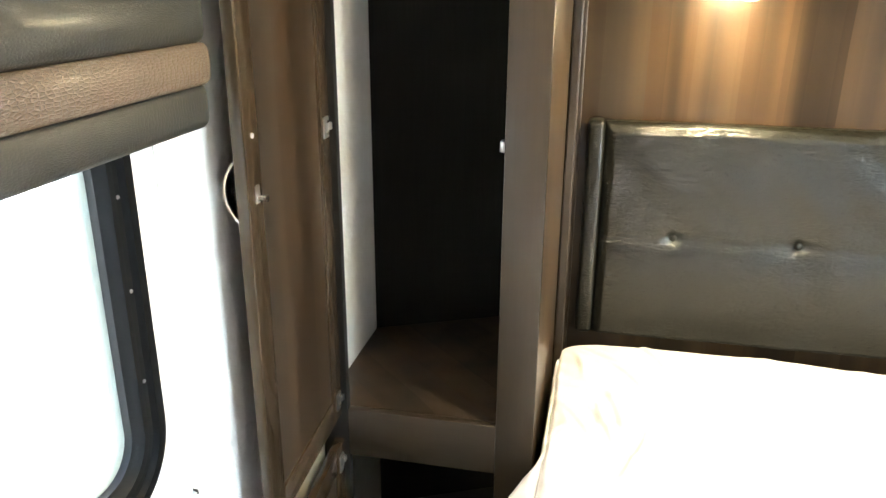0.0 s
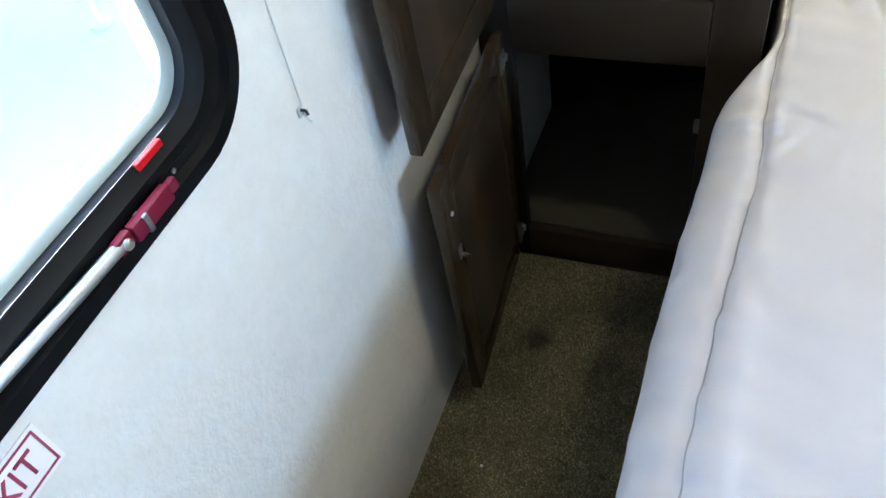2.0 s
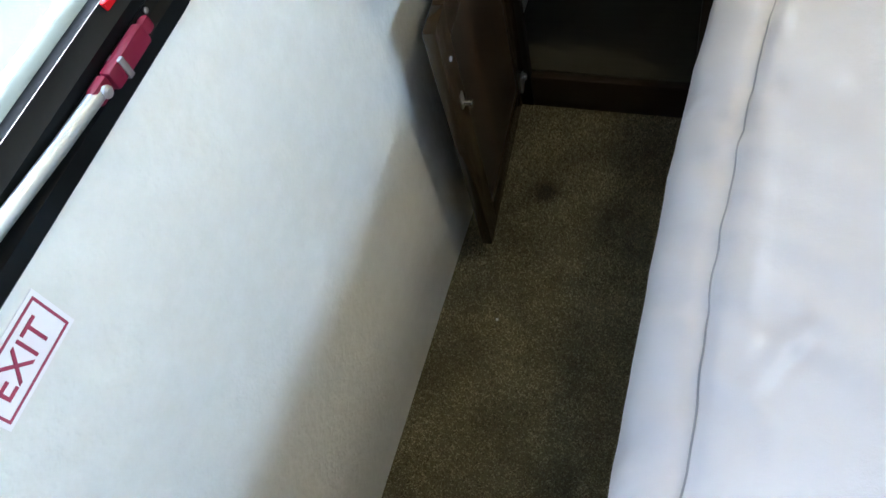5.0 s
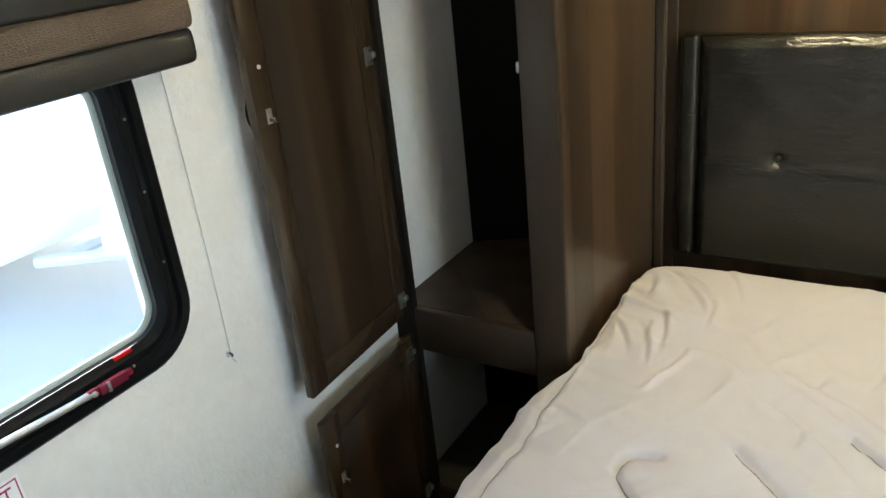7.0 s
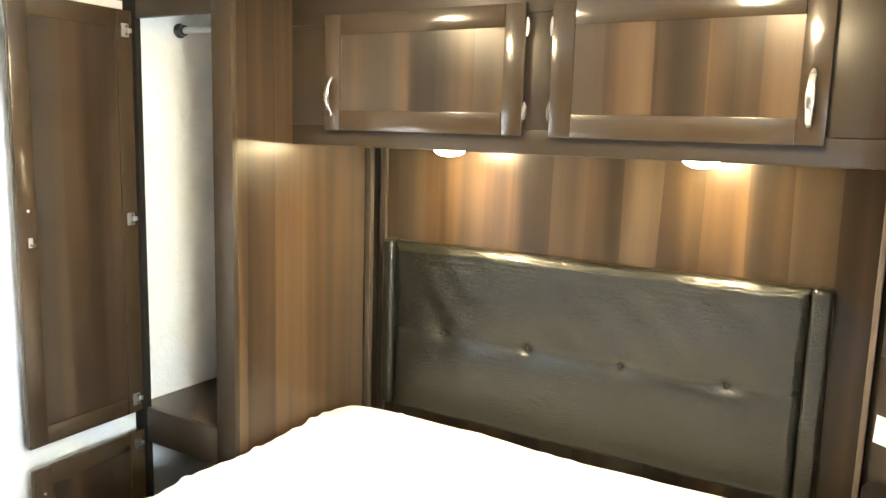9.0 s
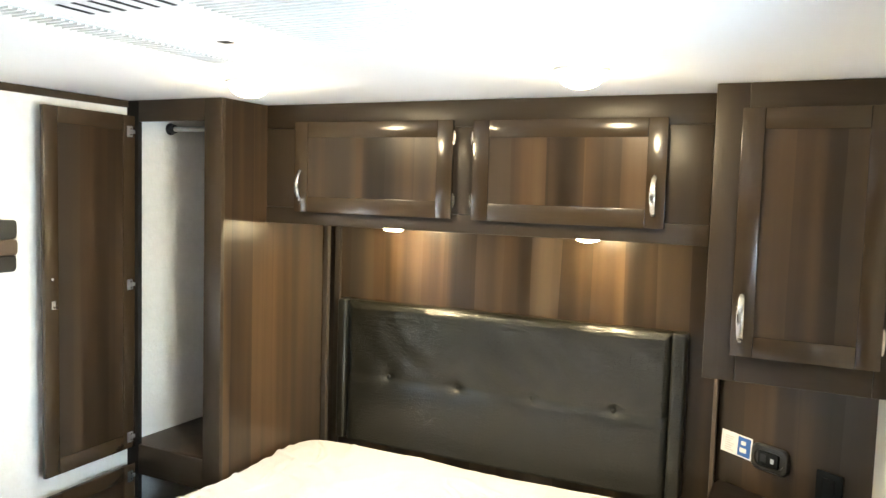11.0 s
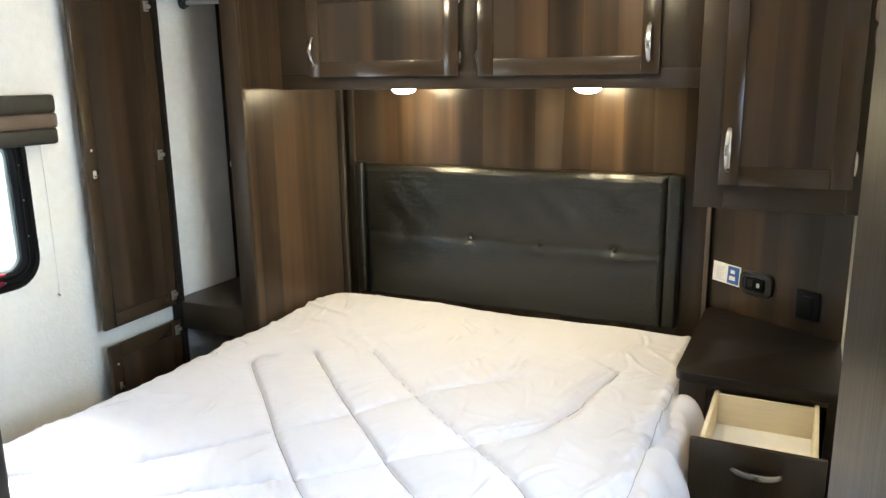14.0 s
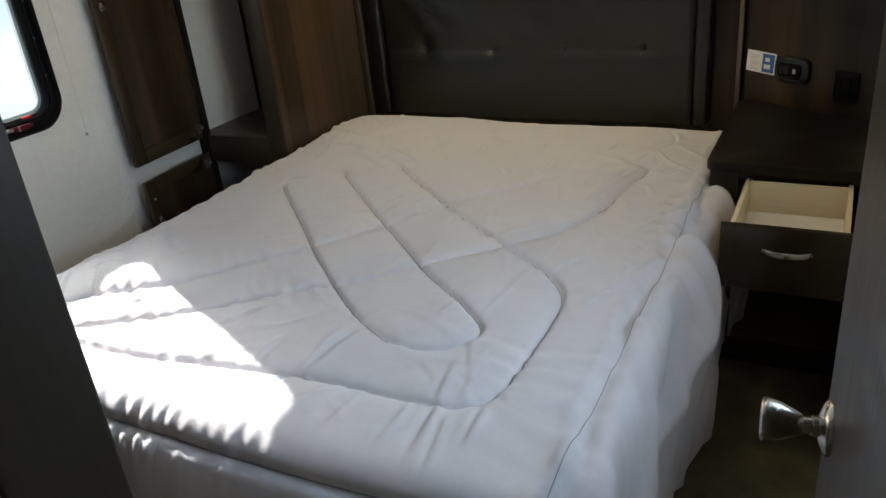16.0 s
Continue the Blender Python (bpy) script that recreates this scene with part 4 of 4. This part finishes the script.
def comforter():
    """A quilted sheet over the mattress that hangs down on three sides."""
    xl, xr, yf, yh = 0.505, 2.095, -2.190, -0.15
    hang_l, hang_r, hang_f = 0.36, 0.555, 0.34
    s = np.concatenate([np.linspace(xl - hang_l, xl + 0.05, 70, endpoint=False), np.linspace(xl + 0.05, xr - 0.05, 290, endpoint=False), np.linspace(xr - 0.05, xr + hang_r, 84)])
    t = np.concatenate([np.linspace(yf - hang_f, yf + 0.05, 50, endpoint=False), np.linspace(yf + 0.05, yh, 380)])
    S, T = np.meshgrid(s, t)
    R = 0.055

    def bend(over):
        """Arc length past an edge to outward and downward travel."""
        arc = R * math.pi / 2
        a = np.clip(over, 0, arc) / R
        rest = np.clip(over - arc, 0, None)
        return R * np.sin(a), R * (1 - np.cos(a)) + rest

    ol, dl_ = bend(np.clip(xl - S, 0, None))
    orr, dr_ = bend(np.clip(S - xr, 0, None))
    of, df = bend(np.clip(yf - T, 0, None))
    down = np.maximum(np.maximum(dl_, dr_), df)
    X = np.clip(S, xl, xr) - ol + orr
    Y = np.clip(T, yf, None) - of
    # slack: the hanging sides belly out, the right side flares towards the foot
    X = X - np.where(S < xl, 0.055 * np.sin(np.clip(dl_ / 0.32, 0, 1) * math.pi), 0)
    X = X + np.where(S > xr, (0.035 + 0.025 * np.sin(Y * 9)) * np.clip(dr_ / 0.42, 0, 1) ** 0.8, 0)
    Y = Y - np.where(T < yf, 0.04 * np.sin(np.clip(df / 0.3, 0, 1) * math.pi), 0)
    top = 0.598 + 0.0 * X
    top = top + 0.014 * np.exp(-((X - 0.64) / 0.22) ** 2 - ((Y + 0.36) / 0.18) ** 2)
    top = top - 0.020 * np.exp(-((X - 0.50) / 0.12) ** 2 - ((Y + 1.3) / 0.6) ** 2)
    # head end rolls over
    top = top - 0.10 * np.clip((Y + 0.22) / 0.07, 0, 1) ** 2
    # rounded head corner by the wardrobe
    past = np.hypot(np.clip(0.585 - X, 0, None), np.clip(Y + 0.30, 0, None)) - 0.075
    top = top - 0.055 * np.clip(past / 0.06, 0, 1) ** 2 * (Y > -0.30) * (X < 0.585)
    Z = top - down
    d, along = seam_distance(S, T)
    sway = 0.012 * np.sin(T * 5.1) + 0.006 * np.sin(T * 17.0)
    right_edge = np.abs(S - xr - 0.01 - sway)
    edge = np.minimum(np.abs(S - aisle_seam(T)), right_edge)
    puff = 0.016 * (1 - np.exp(-(d / 0.026))) - 0.0105 * np.exp(-(d / 0.0065) ** 2)
    puff = puff + 0.005 * (1 - np.exp(-(edge / 0.030))) - 0.0095 * np.exp(-(edge / 0.0060) ** 2)
    puff = puff - 0.010 * np.exp(-(right_edge / 0.010) ** 2) + 0.008 * np.exp(-((right_edge - 0.030) / 0.016) ** 2)
    ny, nx = S.shape
    wr = np.zeros_like(S)
    lump = np.zeros_like(S)
    for j in range(ny):
        for i in range(nx):
            a, b = S[j, i], T[j, i]
            lump[j, i] = noise.noise((a * 3.1, b * 3.1, 1.7))
            e = d[j, i]
            w_ = along[j, i]
            v = noise.noise((w_ * 34, e * 4, 4.0)) * math.exp(-(e / 0.075)) * (0.35 + max(0.0, noise.noise((w_ * 3.0, 2.0, 8.0)) * 2.2))
            g_ = math.exp(-min(edge[j, i], 0.4) / 0.10) * noise.noise((b * 24 + a * 10, a * 5 - b * 2, 14.0))
            r1 = 1 - abs(noise.noise((a * 4.5 + b * 6.5 + 0.7 * noise.noise((a * 4, b * 4, 2)), (b - a) * 2.4, 9.0))) * 6.5
            v2 = max(r1, 0.0) * max(0.0, noise.noise((a * 2.6, b * 2.6, 21.0)) + 0.10)
            r2 = 1 - abs(noise.noise((a * 9 - b * 5, (a + b) * 3.2, 41.0))) * 6.0
            v3 = max(r2, 0.0) * max(0.0, noise.noise((a * 3.6, b * 3.6, 57.0)) - 0.05)
            wr[j, i] = 0.0125 * v + 0.0070 * g_ + 0.012 * v2 + 0.010 * v3
            if a > xr or a < xl:
                wr[j, i] += (0.014 if a > xr else 0.005) * noise.noise((b * 7.5 + 0.6 * a, a * 1.5, 30.0 + (a > xr) * 7))
                fold = 1 - abs(noise.noise((b * 6.0 + a * 5.0, a * 2.0, 71.0))) * 4.5
                wr[j, i] += (0.013 if a > xr else 0.004) * max(fold, 0.0)
    # short pinched creases towards the head end
    pick = random.Random(23)
    crease = np.zeros_like(S)
    for _ in range(16):
        cx_, cy_ = pick.uniform(0.72, 2.02), pick.uniform(-0.95, -0.27)
        half, turn = pick.uniform(0.025, 0.075), radians(pick.gauss(-105, 28))
        du = (S - cx_) * math.cos(turn) + (T - cy_) * math.sin(turn)
        dv = -(S - cx_) * math.sin(turn) + (T - cy_) * math.cos(turn) + 0.9 * du * du / (half * 8)
        run_ = np.exp(-(du / half) ** 4)
        crease += run_ * (-0.0050 * np.exp(-(dv / 0.0055) ** 2) + 0.0042 * np.exp(-((dv - 0.014) / 0.010) ** 2))
    for _ in range(34):
        cx_, cy_ = pick.uniform(0.60, 2.05), pick.uniform(-2.22, -0.80)
        if cx_ < 1.35 and pick.random() < 0.5:
            cx_ = pick.uniform(1.5, 2.05)
        half, turn = pick.uniform(0.030, 0.095), radians(pick.gauss(-88, 20))
        du = (S - cx_) * math.cos(turn) + (T - cy_) * math.sin(turn)
        dv = -(S - cx_) * math.sin(turn) + (T - cy_) * math.cos(turn) + 0.6 * du * du / (half * 8)
        run_ = np.exp(-(du / half) ** 4)
        crease += run_ * (-0.0026 * np.exp(-(dv / 0.0060) ** 2) + 0.0032 * np.exp(-((dv - 0.013) / 0.009) ** 2))
    for cx_, cy_, half, turn in FOLDS:
        turn = radians(turn)
        du = (S - cx_) * math.cos(turn) + (T - cy_) * math.sin(turn)
        dv = -(S - cx_) * math.sin(turn) + (T - cy_) * math.cos(turn) + 0.5 * du * du / (half * 8)
        run_ = np.exp(-(du / half) ** 4)
        crease += run_ * 0.0062 * (np.exp(-((dv - 0.013) / 0.010) ** 2) - 0.7 * np.exp(-(dv / 0.0058) ** 2) + 0.35 * np.exp(-((dv + 0.016) / 0.012) ** 2))
    for cx_, cy_, half, turn, rise, wide in DRAPES:
        turn = radians(turn)
        du = (S - cx_) * math.cos(turn) + (T - cy_) * math.sin(turn)
        dv = -(S - cx_) * math.sin(turn) + (T - cy_) * math.cos(turn) + 0.25 * du * du / half
        crease += rise * np.exp(-(du / half) ** 4 - (dv / wide) ** 2)
    # the corded seam is bunched up near the nightstand
    bunch = np.exp(-((S - 2.10) / 0.045) ** 2 - ((T + 1.02) / 0.11) ** 2)
    crease += bunch * (0.020 + 0.020 * np.sin(T * 95 + S * 40))
    # slack folds at the head corner by the wardrobe, and short ones down the aisle side
    for k in range(30):
        corner = k < 11
        cx_, cy_ = (pick.uniform(0.52, 0.88), pick.uniform(-0.78, -0.26)) if corner else (pick.uniform(0.22, 0.62), pick.uniform(-1.9, -0.6))
        half = pick.uniform(0.04, 0.10) if corner else pick.uniform(0.02, 0.06)
        turn = radians(pick.gauss(-58, 22) if corner else pick.gauss(12, 26))
        deep_ = 0.0058 if corner else 0.0036
        du = (S - cx_) * math.cos(turn) + (T - cy_) * math.sin(turn)
        dv = -(S - cx_) * math.sin(turn) + (T - cy_) * math.cos(turn) + 0.7 * du * du / (half * 8)
        run_ = np.exp(-(du / half) ** 4)
        crease += run_ * deep_ * (np.exp(-((dv - 0.012) / 0.010) ** 2) - 0.8 * np.exp(-(dv / 0.0060) ** 2))
    h = puff + crease + wr * (1 - 0.55 * np.clip((T + 0.42) / 0.15, 0, 1)) + 0.012 * lump
    # push out along the sheet's own normal
    P = np.stack([X, Y, Z], -1)
    gu, gv = np.gradient(P, axis=1), np.gradient(P, axis=0)
    N = np.cross(gu, gv)
    N /= np.linalg.norm(N, axis=-1, keepdims=True) + 1e-9
    P = P + N * h[..., None]
    P[..., 2] = np.maximum(P[..., 2], 0.02)
    # tucked in beside the wardrobe, slack further down the aisle
    near = np.clip((-0.705 - P[..., 1]) / 0.18, 0, 1)
    free = np.clip((-0.88 - P[..., 1]) / 0.40, 0, 1)
    limit = 0.482 - 0.072 * near * near * (3 - 2 * near) - 0.026 * free * free * (3 - 2 * free)
    short = limit - P[..., 0]
    P[..., 0] = np.where(short > -0.03, limit + 0.03 * np.exp(-(short + 0.03) / 0.03), P[..., 0])
    verts = P.reshape(-1, 3)
    idx = np.arange(ny * nx).reshape(ny, nx)
    quads = np.stack([idx[:-1, :-1], idx[:-1, 1:], idx[1:, 1:], idx[1:, :-1]], -1).reshape(-1, 4)
    return verts, quads, P, s, t, np.abs(s - (xr + 0.01)).argmin()


verts, quads, sheet, grid_s, grid_t, ir = comforter()
quilt = thing("comforter", (1.3, -1.15, 0.55), "rumpled ivory quilted comforter spread over the bed", "comforter")
me = bpy.data.meshes.new("cover")
me.from_pydata((verts - np.array((1.3, -1.15, 0.55))).tolist(), [], quads.tolist())
me.materials.append(COMFORTER)
me.shade_smooth()
cover = new("cover", me)
cover.parent = quilt
ORIGIN[cover] = ORIGIN[quilt]
aisle_line = np.array([[np.interp(aisle_seam(y), grid_s, sheet[j, :, k]) for k in range(3)] for j, y in enumerate(grid_t)])
for line, cord_mat in ((aisle_line[4::2], AISLE_GROOVE_SHADE), (sheet[:, ir, :][4::2], GROOVE_SHADE)):
    part("piping", tube([tuple(p + np.array((0, 0, 0.001))) for p in line], 0.0011, 8), cord_mat, cover, "corded edge seam greyed for groove shade", smooth=1)
# thin grey tubes that draw the shade lying in the quilting grooves
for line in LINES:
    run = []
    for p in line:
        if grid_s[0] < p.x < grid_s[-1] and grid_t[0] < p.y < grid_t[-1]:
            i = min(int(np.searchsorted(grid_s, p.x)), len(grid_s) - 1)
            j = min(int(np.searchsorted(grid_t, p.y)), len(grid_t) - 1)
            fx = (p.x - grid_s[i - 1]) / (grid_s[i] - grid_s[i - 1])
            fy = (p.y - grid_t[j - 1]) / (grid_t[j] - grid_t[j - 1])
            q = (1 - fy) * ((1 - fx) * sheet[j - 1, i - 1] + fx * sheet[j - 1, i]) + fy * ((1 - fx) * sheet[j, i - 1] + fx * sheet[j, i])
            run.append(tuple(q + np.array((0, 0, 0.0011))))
    part("stitch_shade", tube(run, 0.0014, 6), GROOVE_SHADE, cover, "quilting stitch line greyed for groove shade", smooth=1)

# ---- bedroom door, standing open ----
HINGE = Vector((2.532, -2.785, 0))
FREE = Vector((2.483, -2.20, 0))
DW = (FREE - HINGE).length
DOOR_M = Matrix.Translation(HINGE) @ pose(0, 0, 0, 0, 0, math.degrees(math.atan2(FREE.y - HINGE.y, FREE.x - HINGE.x)))  # local x to the free edge, +y towards the room's middle
bdoor = thing("door_1", (2.52, -2.49, 0.0), "flat greyed-walnut bedroom door standing open", "door", "", "structure")
part("leaf", box(0.0, DW, -0.034, 0.0, 0.012, 1.90, 0.003, DOOR_M), DOOR_SKIN, bdoor, smooth=1)
KZ = 0.915
knob_m = DOOR_M @ pose(DW - 0.058, 0.0, KZ, -90, 0, 0)
rose = part("rose", lathe([(0, 0), (0.033, 0), (0.033, 0.003), (0.030, 0.007), (0.020, 0.011), (0.014, 0.013), (0, 0.013)], knob_m, 36), NICKEL, bdoor, "round nickel rose", smooth=1)
part("knob", lathe([(0, 0.010), (0.0125, 0.010), (0.0125, 0.020), (0.0105, 0.021), (0.0105, 0.030), (0.013, 0.033), (0.017, 0.041), (0.0225, 0.054), (0.0260, 0.066), (0.0265, 0.071), (0.0245, 0.074), (0.018, 0.0755), (0, 0.076)], knob_m, 40), NICKEL, rose, "polished tulip door knob", smooth=1)
part("latch_plate", box(DW - 0.001, DW + 0.001, -0.029, -0.005, KZ - 0.028, KZ + 0.028, 0.0005, DOOR_M), NICKEL, bdoor)

# ---- outside ----
structure("ground", box(-400, 400, -400, 400, -1.75, -1.55), GRAVEL, "pale gravel sales lot outside the window", "ground")


def trailer(x, y, turn):
    ob = thing("parked_trailer", (x, y, -1.55), "white parked travel trailer out in the lot", "trailer", "parked trailers")
    m = pose(x, y, -1.55, 0, 0, turn)
    prof = [(-3.6, 0.55), (3.3, 0.55), (3.75, 0.95), (3.6, 2.2), (3.0, 2.85), (-3.45, 2.85), (-3.7, 2.5)]
    bm = bmesh.new()
    a = [bm.verts.new((p, -1.2, q)) for p, q in prof]
    b = [bm.verts.new((p, 1.2, q)) for p, q in prof]
    bm.faces.new(a)
    bm.faces.new(b[::-1])
    for i in range(len(a)):
        bm.faces.new((a[i], b[i], b[(i + 1) % len(a)], a[(i + 1) % len(a)]))
    bmesh.ops.recalc_face_normals(bm, faces=bm.faces)
    bmesh.ops.bevel(bm, geom=list(bm.edges), offset=0.09, segments=3, affect="EDGES", profile=0.5)
    bmesh.ops.transform(bm, matrix=m, verts=bm.verts)
    part("body", bm, TRAILER_WHITE, ob, smooth=1)
    for side in (-1, 1):
        part("stripe", box(-3.4, 3.3, side * 1.202 - 0.004, side * 1.202 + 0.004, 0.95, 1.15, 0, m), TRAILER_GREY, ob)
        for wx in (-2.4, 0.6, 2.0):
            w = part("window", box(wx - 0.5, wx + 0.5, side * 1.21 - 0.012, side * 1.21 + 0.012, 1.55, 2.2, 0.01, m), TINT, ob)
            part("window_frame", box(wx - 0.54, wx + 0.54, side * 1.205 - 0.010, side * 1.205 + 0.010, 1.51, 1.545, 0.004, m), BLACK_PLASTIC, w)
        for wx in (-0.9, 0.0):
            wh = part("wheel", lathe([(0, -0.1), (0.28, -0.1), (0.34, -0.07), (0.34, 0.07), (0.28, 0.1), (0, 0.1)], m @ pose(wx, side * 1.08, 0.34, 90, 0, 0), 24), TYRE, ob, smooth=1)
            part("rim", lathe([(0, -0.115), (0.18, -0.115), (0.2, -0.1), (0.2, 0.1), (0.18, 0.115), (0, 0.115)], m @ pose(wx, side * 1.08, 0.34, 90, 0, 0), 20), ALUMINIUM, wh, smooth=1)
    # drawbar: two beams that meet at the coupler, a jack and a moulded gas bottle cover
    bar = part("drawbar", tube([m @ Vector(p) for p in ((3.55, -0.82, 0.57), (4.20, -0.40, 0.57), (4.98, 0.0, 0.57))], 0.060, 8), DRAWBAR_STEEL, ob, "grey steel drawbar")
    part("beam", tube([m @ Vector(p) for p in ((3.55, 0.82, 0.57), (4.20, 0.40, 0.57), (4.98, 0.0, 0.57))], 0.060, 8), DRAWBAR_STEEL, bar)
    part("crossbar", tube([m @ Vector(p) for p in ((3.72, -0.75, 0.57), (3.72, 0.75, 0.57))], 0.055, 8), DRAWBAR_STEEL, bar)
    part("coupler", box(4.90, 5.22, -0.055, 0.055, 0.55, 0.66, 0.02, m), DRAWBAR_STEEL, bar)
    jack = part("jack", lathe([(0, 0.0), (0.09, 0.0), (0.09, 0.02), (0.026, 0.03), (0.026, 0.45), (0.036, 0.46), (0.036, 1.05), (0.05, 1.07), (0.05, 1.20), (0, 1.22)], m @ pose(4.72, 0, 0.003), 16), DRAWBAR_STEEL, ob, "tongue jack", smooth=1)
    part("jack_handle", tube([m @ Vector(p) for p in ((4.72, 0, 1.16), (4.72, -0.16, 1.16), (4.72, -0.18, 1.28))], 0.012, 8), DRAWBAR_STEEL, jack)
    dome = [(0, 1.16), (0.20, 1.15), (0.36, 1.10), (0.47, 0.98), (0.52, 0.82), (0.535, 0.64), (0.50, 0.63), (0, 0.63)]
    part("bottle_cover", lathe([(r, z) for r, z in dome], m @ pose(4.22, 0.0, 0.0) @ Matrix.Diagonal((0.62, 1.0, 1.0, 1.0)), 40), TRAILER_WHITE, ob, "white moulded gas bottle cover", smooth=1)
    return ob


trailer(-9.05, 2.07, 0)
trailer(-21.0, 2.5, 62)
trailer(-24.0, 13.0, 70)

# ---- carpet pile in the aisle ----
rng = np.random.default_rng(7)


def pile(x0, x1, y0, y1, step):
    nx_, ny_ = int((x1 - x0) / step), int((y1 - y0) / step)
    gx, gy = np.meshgrid(np.linspace(x0, x1, nx_), np.linspace(y0, y1, ny_))
    p = np.stack([gx.ravel(), gy.ravel()], -1) + rng.uniform(-step * 0.5, step * 0.5, (nx_ * ny_, 2))
    p[:, 0] = np.clip(p[:, 0], x0, x1)
    p[:, 1] = np.clip(p[:, 1], y0, y1)
    n = len(p)
    h = rng.uniform(0.003, 0.0065, n)
    w = rng.uniform(0.0010, 0.0019, n)
    a = rng.uniform(0, 2 * math.pi, n)
    lean = rng.normal(0, 0.0022, (n, 2))
    v = np.zeros((n, 4, 3))
    for k in range(3):
        w_ = a + k * 2 * math.pi / 3
        v[:, k, 0], v[:, k, 1] = p[:, 0] + w * np.cos(w_), p[:, 1] + w * np.sin(w_)
        v[:, k, 2] = 0.0002
    v[:, 3, 0], v[:, 3, 1], v[:, 3, 2] = p[:, 0] + lean[:, 0], p[:, 1] + lean[:, 1], h
    i = np.arange(n)[:, None] * 4
    f = np.concatenate([i + np.array([[0, 1, 3]]), i + np.array([[1, 2, 3]]), i + np.array([[2, 0, 3]])], 0)
    me_ = bpy.data.meshes.new("carpet_pile")
    me_.from_pydata(v.reshape(-1, 3).tolist(), [], f.tolist())
    me_.materials.append(PILE)
    return tagged(new("carpet_pile", me_), "short brown-grey carpet pile in the bed aisle", "carpet", "", "stuff")


crumb = part("lint_speck", lathe([(0, 0.004), (0.0022, 0.005), (0.003, 0.007), (0.002, 0.009), (0, 0.0095)], pose(0.112, -1.258, 0), 8), WHITE_PLASTIC, None, "", smooth=1)
tagged(crumb, "tiny white lint speck lying on the carpet", "lint")
pile(0.003, 0.52, -2.05, FRONT - 0.003, 0.0030)
